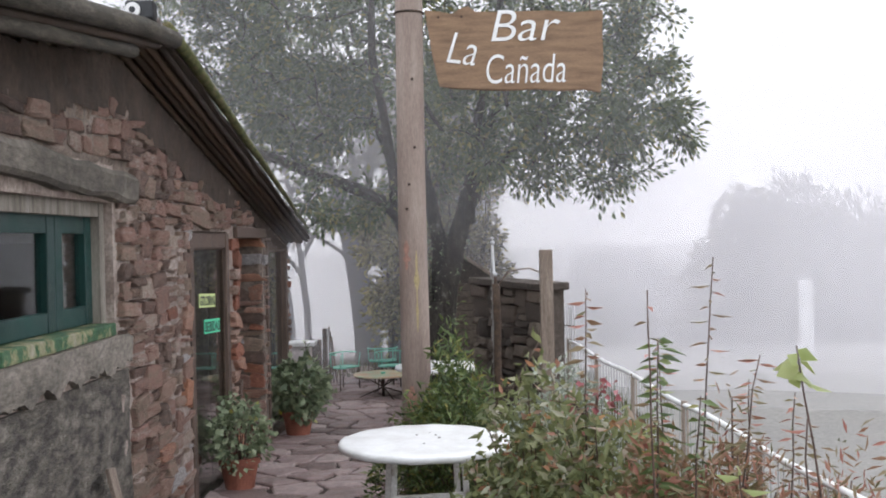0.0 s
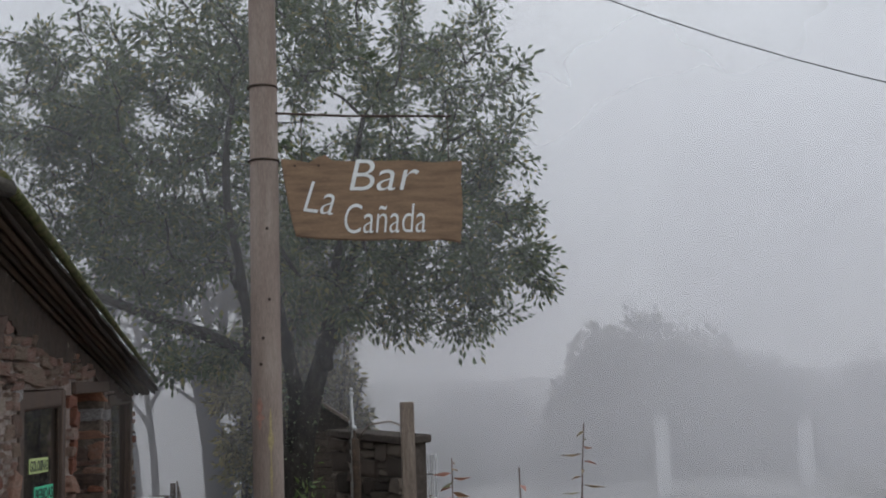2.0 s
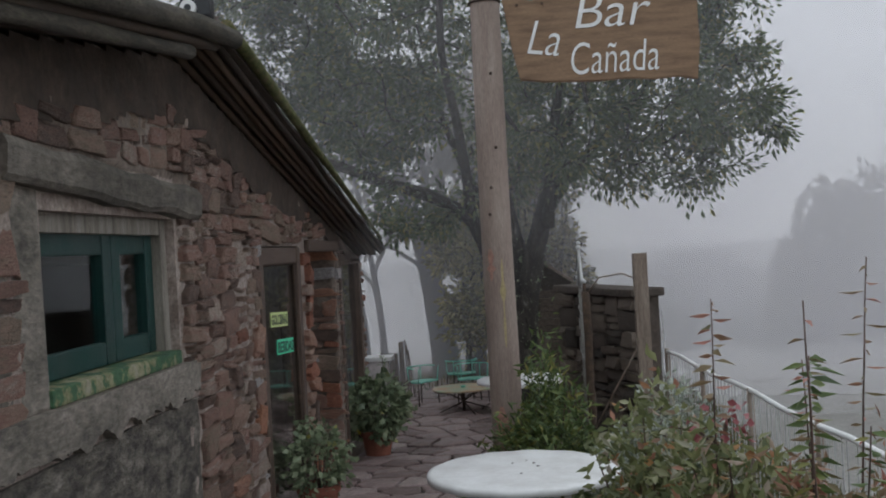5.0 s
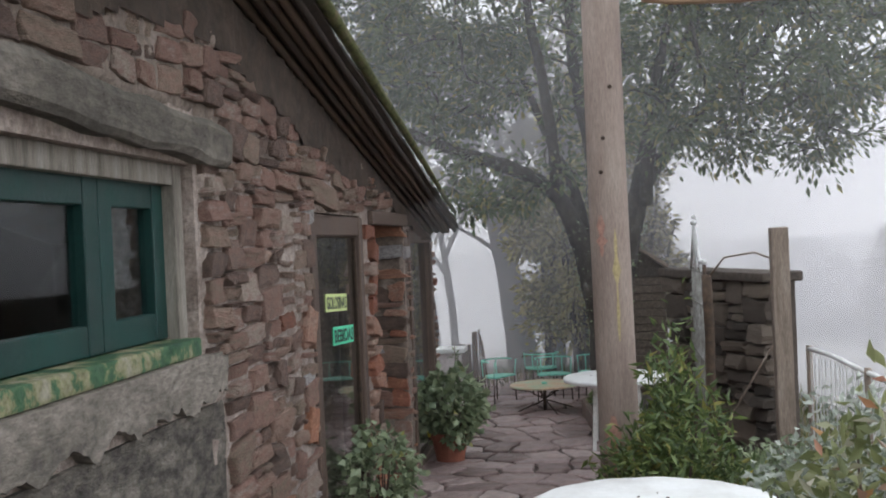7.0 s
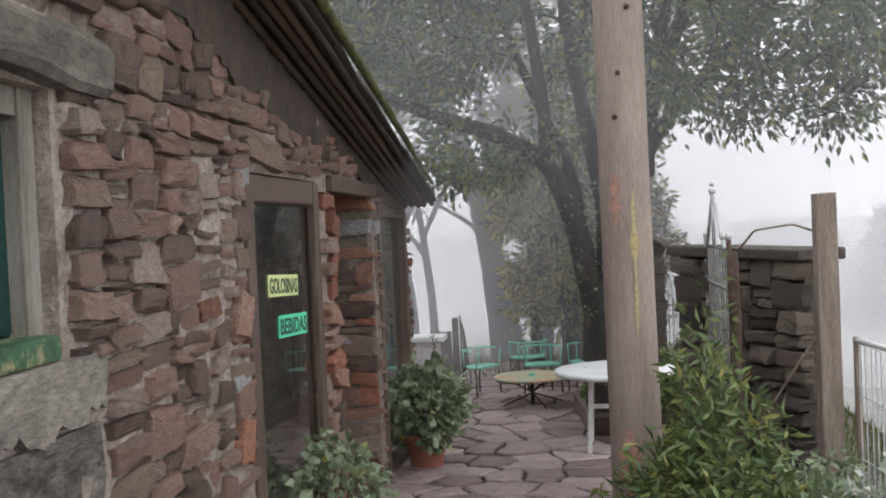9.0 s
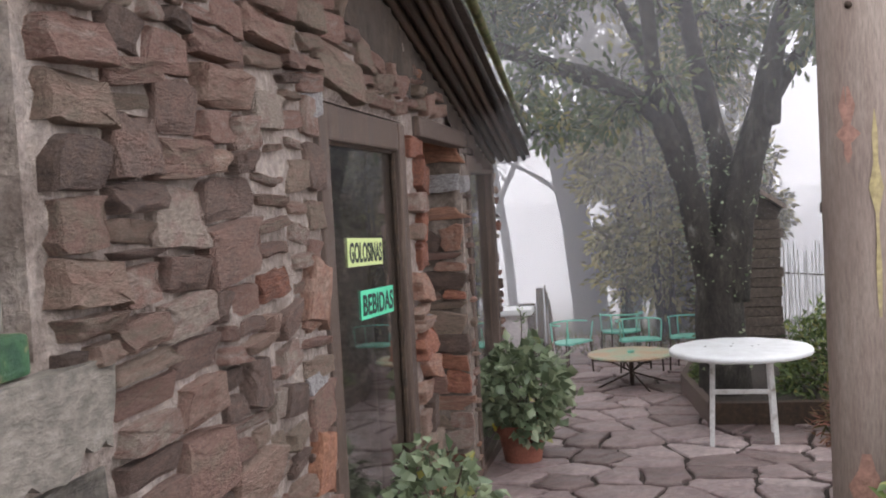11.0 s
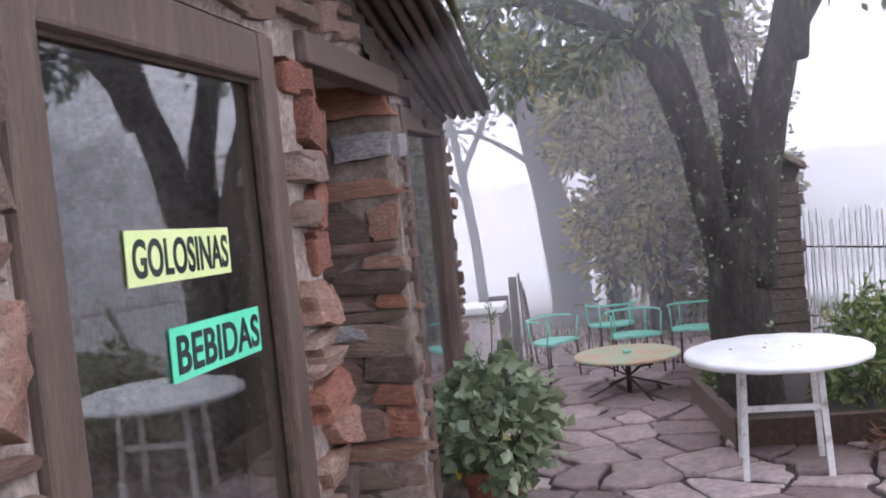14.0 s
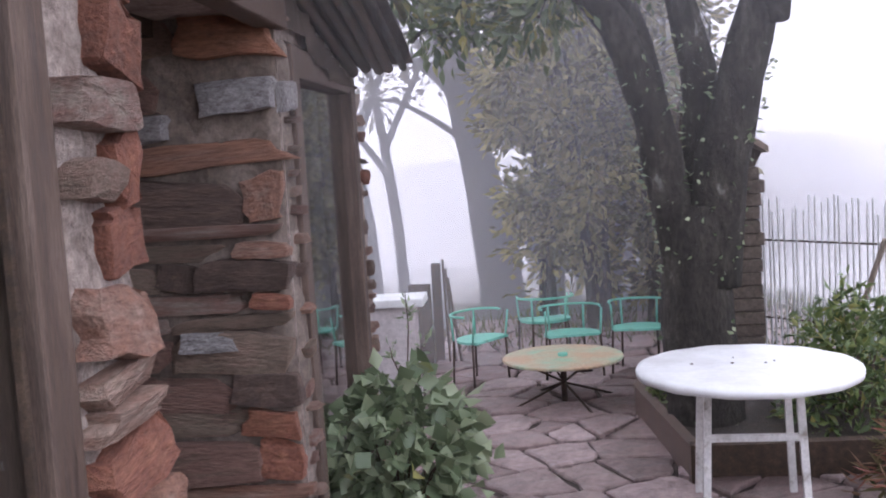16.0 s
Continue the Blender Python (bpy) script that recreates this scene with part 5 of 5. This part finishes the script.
mound("flowers", "pink blossom among the bush leaves", "flowers", (0.72, 5.1, 0.75), (0.16, 0.16, 0.14), 40, 0.04, 0.035, L_PINK, 92, 4)


def weed(loc, h, lean, material, n, length, width, seed, top=False):
    """A tall single stem with leaves in pairs up its length."""
    t = thing("tall_weed", "tall thin reddish-stemmed plant in the flower bed", "plant", loc, "tall weeds in the bed")
    r = np.random.default_rng(seed)
    pts = [np.array((lean[0] * (k / 10) ** 1.5, lean[1] * (k / 10) ** 1.5, h * k / 10)) + r.normal(size=3) * 0.004 for k in range(11)]
    bm = bmesh.new()
    tube(bm, [tuple(p) for p in pts], [0.0065 - 0.0004 * k for k in range(11)], 6)
    part("stem", bm, STEM, t, smooth=True)
    pos, d = [], []
    for k in range(n):
        s = (0.93 + 0.07 * k / n if top else 0.4 + 0.6 * k / n) * 10
        i = min(int(s), 9)
        pos.append(pts[i] + (pts[i + 1] - pts[i]) * (s - i))
        a = k * 2.4 + r.uniform(-0.4, 0.4)
        d.append((math.cos(a), math.sin(a), 0.15))
    foliage("leaves", pos, d, length, width, material, t, 0.7 if top else 0.3)
    return t


for x, y, z1, lean, m, n, L, W, top in (
        (0.77, 3.8, 1.40, (-0.03, 0.0), L_RUST, 16, 0.06, 0.02, False), (1.08, 4.5, 1.50, (0.08, 0.0), L_RUST, 34, 0.085, 0.014, False),
        (1.17, 3.0, 1.27, (-0.16, 0.0), L_LIME, 9, 0.085, 0.06, True), (0.83, 4.2, 1.18, (0.03, 0), L_GREEN, 80, 0.10, 0.028, False),
        (0.63, 4.8, 1.36, (0.02, 0), L_RUST, 46, 0.10, 0.024, False), (1.13, 3.2, 1.02, (-0.03, 0), L_RUST, 40, 0.06, 0.014, False),
        (1.33, 3.2, 0.98, (0.03, 0), L_RUST, 40, 0.06, 0.014, False), (1.12, 4.2, 1.10, (0.14, 0), L_RUST, 44, 0.085, 0.016, False),
        (0.90, 3.9, 1.0, (0.05, 0), L_GREEN, 40, 0.08, 0.022, False), (1.05, 3.5, 0.85, (-0.08, 0), L_LIME, 16, 0.09, 0.05, False),
        (1.25, 3.9, 1.0, (0.06, 0), L_RUST, 50, 0.06, 0.013, False), (0.98, 4.6, 1.12, (-0.04, 0), L_RUST, 50, 0.07, 0.014, False), (1.3, 4.6, 0.95, (0.04, 0), L_RUST, 50, 0.07, 0.014, False)):
    weed((x, y, gz(x, y)), z1 - gz(x, y), lean, m, n, L, W, int(x * 1000 + y * 10), top)
for k, (x, y, h) in enumerate(((1.1, 3.65, 0.78), (1.45, 3.3, 0.80), (1.2, 4.4, 0.85), (1.5, 4.1, 0.7), (0.95, 3.2, 0.68))):
    mound("shrub", "wispy rust-coloured undergrowth in the flower bed", "shrub", (x, y, gz(x, y)), (0.34, 0.34, h - gz(x, y)), 1500, 0.06, 0.012, L_RUST, 120 + k, 40)
sap = thing("sapling", "thin leafy sapling beside the low pale wall", "plant", (-1.95, 14.2, G))
stem = np.array([(0.0, 0, 0), (0.03, 0, 0.4), (0.06, 0, 0.75), (0.05, 0, 0.98)])
side_twigs = [stem, np.array([(0.03, 0, 0.4), (0.09, 0, 0.5), (0.14, 0, 0.6), (0.17, 0, 0.66)]), np.array([(0.02, 0, 0.3), (-0.02, 0, 0.45), (-0.06, 0, 0.55), (-0.07, 0, 0.62)])]
bm = bmesh.new()
for s in side_twigs:
    tube(bm, [tuple(p) for p in s], [0.008, 0.006, 0.005, 0.003], 5)
part("stem", bm, STEM, sap)
pos, dirs = twig_leaves(side_twigs, 16, 0.03, 95, 0.6)
foliage("leaves", pos, dirs, 0.06, 0.025, L_IVY, sap, 0.0)

# grass along the edges
n = 9000
gx, gy = rng.uniform(-2.6, 2.9, n), rng.uniform(2.5, 20, n)
keep = ((gx > 0.55) & (gx < 2.9)) | ((gy > 16.8) & (gx < 2.5))
gx, gy = gx[keep], gy[keep]
pos = np.array([(x, y, gz(x, y)) for x, y in zip(gx, gy)])
me = leaves_mesh("grass", pos, np.column_stack([rng.normal(size=(len(pos), 2)) * 0.35, np.ones(len(pos))]), 0.20, 0.012, GRASS)
tagged(new("grass", me), "damp straggling grass along the flower bed", "grass", kind="stuff")


# ---- masonry and paving, piece by piece ----
def stone_mesh(seed, n=14, ragged=0.12):
    """One split stone of unit size in y and z: an uneven outline, a flat broken face towards +x, chipped edges."""
    r = random.Random(seed)
    bm = bmesh.new()
    ang = sorted([math.pi / 4 + math.pi / 2 * k + r.uniform(-0.06, 0.06) for k in range(4)] + [2 * math.pi * (k + r.uniform(-0.35, 0.35)) / (n - 4) for k in range(n - 4)])
    cut = [1 + r.uniform(-ragged, 0.06) for _ in ang]
    taper, slope, power = r.uniform(-0.22, 0.22), r.uniform(-0.2, 0.2), r.choice((7, 10, 16))
    ty, tz = r.uniform(-0.45, 0.45), r.uniform(-0.4, 0.4)
    chip = r.randrange(n)
    rings = []
    for depth, scale, wobble in ((-0.6, 1.02, 0.0), (0.72, 1.0, 0.10), (0.92, 0.955, 0.07), (0.95, 0.5, 0.06)):
        row = []
        for k, a in enumerate(ang):
            c, s = math.cos(a), math.sin(a)
            q = 0.5 / (abs(c) ** power + abs(s) ** power) ** (1 / power) * cut[k]
            y, z = q * c * scale * (1 + taper * s), q * s * scale + slope * q * c * scale
            d = depth + r.uniform(-wobble, wobble) + (ty * y + tz * z if depth > 0 else 0)
            if k in (chip, (chip + 1) % n) and depth > 0.8 and scale > 0.9:
                d -= 0.3
            row.append(bm.verts.new((d, y, z)))
        rings.append(row)
    mid = bm.verts.new((0.95 + r.uniform(-0.08, 0.08), r.uniform(-0.12, 0.12), r.uniform(-0.12, 0.12)))
    for a, b in zip(rings, rings[1:]):
        for k in range(n):
            bm.faces.new((a[k], a[(k + 1) % n], b[(k + 1) % n], b[k]))
    for k in range(n):
        bm.faces.new((rings[-1][k], rings[-1][(k + 1) % n], mid))
    return bm


STONES = [as_mesh("stone", stone_mesh(k), STONE) for k in range(22)]
RED_STONES = [as_mesh("stone", stone_mesh(40 + k, 13, 0.2), STONE_RED) for k in range(10)]
WHITE_STONES = [as_mesh("stone", stone_mesh(80 + k), WHITE_STONE) for k in range(4)]
DARK_STONES = [as_mesh("stone", stone_mesh(90 + k), DARK_STONE) for k in range(6)]


def split(y0, y1, z0, z1, big, r, out):
    w, h = y1 - y0, z1 - z0
    lim = big * r.uniform(0.55, 1.5)
    if w > lim * 2.1 or (w > lim * 1.1 and w > h * 3.6):
        m = y0 + w * r.uniform(0.35, 0.65)
        split(y0, m, z0, z1, big, r, out)
        split(m, y1, z0, z1, big, r, out)
    elif h > lim * 0.55:
        m = z0 + h * r.uniform(0.33, 0.67)
        split(y0, y1, z0, m, big, r, out)
        split(y0, y1, m, z1, big, r, out)
    else:
        out.append((y0, y1, z0, z1))


def lay(parent, cells, meshes, x, r, depth=(0.018, 0.05), gap=0.013, face=0.0, tilt=4.0):
    """Lays one stone in each cell of a wall face. face: the way that it looks, degrees about z from +x."""
    for y0, y1, z0, z1 in cells:
        w, h = y1 - y0 - gap, z1 - z0 - gap
        if w < 0.03 or h < 0.02:
            continue
        ob = new("stone", r.choice(meshes))
        ob.parent = parent
        d = r.uniform(*depth)
        u = (y0 + y1) / 2
        ob.matrix_basis = (Matrix.Translation((x, 0, 0)) if not face else x) @ Matrix.Translation((0, u, (z0 + z1) / 2)) @ pose(0, 0, 0, r.uniform(-tilt, tilt), 0, 0) @ Matrix.Diagonal((d, w * r.uniform(0.96, 1.10), h * r.uniform(0.94, 1.12), 1))


rs = random.Random(5)
cells = []
for y0, y1, z0, z1, big in ((6.36, 7.89, -0.55, 1.05, 0.26), (6.17, 7.89, 1.05, 1.9, 0.27), (6.4, 7.91, 1.9, 2.62, 0.28), (7.91, 9.37, 1.72, 2.45, 0.25), (9.37, 11.21, 1.77, 2.2, 0.26),
                            (11.21, 12.94, 1.66, 1.9, 0.22), (4.3, 6.4, 2.1, 2.75, 0.30), (2.6, 4.3, 1.06, 2.6, 0.36), (12.80, 12.97, -0.6, 1.62, 0.17), (11.22, 11.35, -0.62, 1.6, 0.15)):
    out = []
    split(y0, y1, z0, z1, big, rs, out)
    cells += [c for c in out if c[3] < roof_z((c[0] + c[1]) / 2) - (0.36 if c[0] < 9.4 else 0.2)]
def skin(parent, y0, y1, z0, z1, m, thick=0.014, amp=0.02, top=None, step=0.03, bottom=None, material=None):
    """Mortar pointed roughly round the stones: an uneven coat over one stretch of masonry."""
    ny, nz = max(2, int((y1 - y0) / step)), max(2, int((z1 - z0) / step))
    bm = bmesh.new()
    g = []
    for i in range(ny + 1):
        y = y0 + (y1 - y0) * i / ny
        col = []
        for j in range(nz + 1):
            z = z0 + (z1 - z0) * j / nz
            q = Vector((y, z, z0))
            d = thick + amp * noise.noise(q * 6) + 0.5 * amp * noise.noise(q * 19)
            if i in (0, ny) or j in (0, nz):
                d = -0.004
            col.append(bm.verts.new(m @ Vector((d, y, z))) if (top is None or z < top(y)) and (bottom is None or z > bottom(y)) else None)
        g.append(col)
    for a, b in zip(g, g[1:]):
        for j in range(nz):
            f = (a[j], b[j], b[j + 1], a[j + 1])
            if all(f):
                bm.faces.new(f)
    return part("pointing", bm, material or MORTAR, parent, smooth=True)


on_wall = Matrix.Translation((WX, 0, 0))
under = lambda y: roof_z(y) - 0.12
for y0, y1, z0, z1 in ((6.16, 7.905, -0.6, 1.91), (6.16, 7.905, 1.91, 2.72), (7.905, 9.36, 1.70, 2.5), (9.36, 9.68, -0.62, 1.64), (9.36, 12.96, 1.76, 2.2), (2.4, 6.16, 2.06, 2.75), (2.4, 4.3, 1.06, 2.06), (12.80, 12.96, -0.7, 1.62), (11.21, 11.35, -0.7, 1.62)):
    # stretches under the eaves and the recess corner take the mortar with painted-in shade
    skin(wall_main, y0, y1, z0, z1, on_wall, top=under, material=SHADED_BROWN_MORTAR if z0 > 1.9 or y0 == 11.21 else MORTAR)
# brown mud plaster close under the roof, eave shade darkened into its colour
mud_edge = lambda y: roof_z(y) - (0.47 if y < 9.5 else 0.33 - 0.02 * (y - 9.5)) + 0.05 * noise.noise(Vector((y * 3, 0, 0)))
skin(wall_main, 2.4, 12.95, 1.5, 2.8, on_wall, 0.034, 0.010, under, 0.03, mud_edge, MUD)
near = [c for c in cells if c[0] > 5.9]
loose = [c for c in near if c[0] > 7.1 and c[3] < 1.75]
lay(wall_main, [c for c in near if c not in loose], STONES + STONES + RED_STONES[:1], WX, rs, (0.028, 0.066), 0.014)
lay(wall_main, loose, STONES + STONES + RED_STONES[:3] + WHITE_STONES[:1], WX, rs, (0.026, 0.052), 0.034, tilt=8)
lay(wall_main, [c for c in cells if c[0] <= 5.9], STONES, WX, rs)
# red jamb beside the shop door, standing proud
out = []
z = -0.62
while z < 1.6:
    h = rs.uniform(0.06, 0.165)
    m = 9.37 + rs.choice((0.0, 0.0, 0.13, 0.2))
    out.append((max(m, 9.38) - 0.01, 9.69 + rs.uniform(-0.03, 0.03), z, min(z + h, 1.66)))
    if m > 9.5:
        out.append((9.37, m, z + 0.01, z + h * rs.uniform(0.6, 0.9)))
    z += h
lay(wall_main, out, RED_STONES + STONES[:3], WX, rs, (0.045, 0.085), 0.004, tilt=10)
# the pier inside the recess looks back along the house
turn = Matrix.Translation((-2.35, 11.21, 0)) @ pose(0, 0, 0, 0, 0, -90)
# the deep recess's shade is partly in this mortar's dark brown
skin(recess_wall, -0.46, 0.41, -0.66, 1.66, turn, material=SHADED_BROWN_MORTAR)
out = []
z = -0.66
while z < 1.6:
    h = rs.uniform(0.06, 0.17)
    cut = [-0.46] + sorted(rs.uniform(-0.36, 0.30) for _ in range(rs.choice((1, 1, 2)))) + [0.41]
    out += [(p, q, z + rs.uniform(0, 0.02), z + h) for p, q in zip(cut, cut[1:]) if q - p > 0.07]
    z += h
out = [(a, b, c, d) for a, b, c, d in out if not (d > 1.3 and c < 1.47 and b > 0.1)]
lay(recess_wall, [c for c in out if c[1] < 0.4], STONES, turn, rs, (0.03, 0.06), 0.0, face=-90, tilt=4)
lay(recess_wall, [c for c in out if c[1] >= 0.4], STONES[:3] + RED_STONES[:5], turn, rs, (0.025, 0.07), 0.004, face=-90, tilt=4)
lay(recess_wall, [(0.12, 0.41, 1.36, 1.48)], WHITE_STONES, turn, rs, (0.05, 0.06), 0.0, face=-90, tilt=1)
lay(recess_wall, [(-0.28, 0.02, 1.27, 1.36), (0.0, 0.2, 0.52, 0.60)], WHITE_STONES[1:], turn, rs, (0.065, 0.08), 0.0, face=-90, tilt=9)
lay(wall_main, [(7.75, 7.93, 1.62, 1.72), (7.62, 7.80, 0.70, 0.80), (11.21, 11.34, 1.36, 1.47)], WHITE_STONES, WX + 0.006, rs, (0.03, 0.035), 0.0)
lay(wall_main, [(7.62, 7.84, 0.95, 1.15), (7.60, 7.80, 0.40, 0.60)], RED_STONES[2:3], WX + 0.01, rs, (0.05, 0.06), 0.0)

# dark drystone wall behind the gate posts
dw = thing("drystone_wall", "dark mossy drystone wall beside the gate", "wall", (0.36, 11.1, gz(0.6, 10)))
dw.rotation_euler = (0, 0, math.atan2(9.6 - 11.1, 0.92 - 0.36))
LEN = math.hypot(0.56, 1.5)
part("core", roughen(box(bmesh.new(), 0.02, LEN - 0.02, 0.0, 0.2, -0.3, 1.66), 0.02, 5), DARK_STONE, dw)
part("capping", roughen(box(bmesh.new(), -0.05, LEN + 0.05, -0.08, 0.24, 1.66, 1.73, 0.015), 0.015, 4), DARK_STONE, dw)
out = []
split(0, LEN, -0.1, 1.66, 0.3, rs, out)
lay(dw, out, DARK_STONES, pose(0, 0, 0, 0, 0, -90), rs, (0.03, 0.09), 0.01, face=-90)
out = []
split(0, 0.2, -0.1, 1.66, 0.28, rs, out)
lay(dw, out, DARK_STONES, Matrix.Translation((0.02, 0, 0)) @ Matrix.Diagonal((-1, 1, 1, 1)), rs, (0.03, 0.08), 0.01, face=180)


def clip(poly, px, py, nx, ny):
    out = []
    for (ax, ay), (bx, by) in zip(poly, poly[1:] + poly[:1]):
        da, db = (ax - px) * nx + (ay - py) * ny, (bx - px) * nx + (by - py) * ny
        if da <= 0:
            out.append((ax, ay))
        if da * db < 0:
            k = da / (da - db)
            out.append((ax + (bx - ax) * k, ay + (by - ay) * k))
    return out


pave = bpy.data.objects["pavement"]
rp = random.Random(9)
seeds = []
yy = 6.6
row = 0
while yy < 18.2:
    sp_y = 0.34 * rp.uniform(0.85, 1.2)
    xx = -1.85 + 0.2 * (row % 2)
    while xx < 1.45:
        seeds.append((xx + rp.uniform(-0.19, 0.19), yy + rp.uniform(-0.17, 0.17)))
        xx += 0.40 * rp.uniform(0.75, 1.3)
    yy += sp_y
    row += 1
for i, (sx, sy) in enumerate(seeds):
    poly = [(sx - 0.6, sy - 0.6), (sx + 0.6, sy - 0.6), (sx + 0.6, sy + 0.6), (sx - 0.6, sy + 0.6)]
    for j, (ox, oy) in enumerate(seeds):
        if i != j and abs(ox - sx) < 1 and abs(oy - sy) < 1:
            poly = clip(poly, (sx + ox) / 2, (sy + oy) / 2, ox - sx, oy - sy)
    poly = [(min(max(x, -1.93), 1.52), y) for x, y in poly]
    if len(poly) < 3:
        continue
    broken = []
    for (ax, ay), (bx, by) in zip(poly, poly[1:] + poly[:1]):
        broken.append((ax, ay))
        if math.hypot(bx - ax, by - ay) > 0.12:
            for f in (0.33, 0.67):
                broken.append((ax + (bx - ax) * f + rp.uniform(-0.016, 0.016), ay + (by - ay) * f + rp.uniform(-0.016, 0.016)))
    poly = broken
    cx, cy = sum(p[0] for p in poly) / len(poly), sum(p[1] for p in poly) / len(poly)
    bm = bmesh.new()
    rings = []
    lift = rp.uniform(0.012, 0.03)
    jit = [(rp.uniform(-0.012, 0.012), rp.uniform(-0.012, 0.012)) for _ in poly]
    for inset, z in ((0.017, -0.03), (0.019, lift - 0.008), (0.034, lift)):
        ring = []
        for (x, y), (jx, jy) in zip(poly, jit):
            d = math.hypot(x - cx, y - cy) or 1
            k = max(0.2, 1 - inset / d)
            ring.append(bm.verts.new(((x - cx) * k + jx, (y - cy) * k + jy, z)))
        rings.append(ring)
    for a, b in zip(rings, rings[1:]):
        for k in range(len(a)):
            bm.faces.new((a[k], a[(k + 1) % len(a)], b[(k + 1) % len(a)], b[k]))
    bm.faces.new(rings[-1])
    bmesh.ops.recalc_face_normals(bm, faces=bm.faces)
    ob = part("flagstone", bm, FLAG, pave)
    ob.location = (cx, cy, gz(cx, cy) + 0.038)
    ob.rotation_euler = (math.atan(-0.055) if cy < 12.3 else 0, 0, 0)
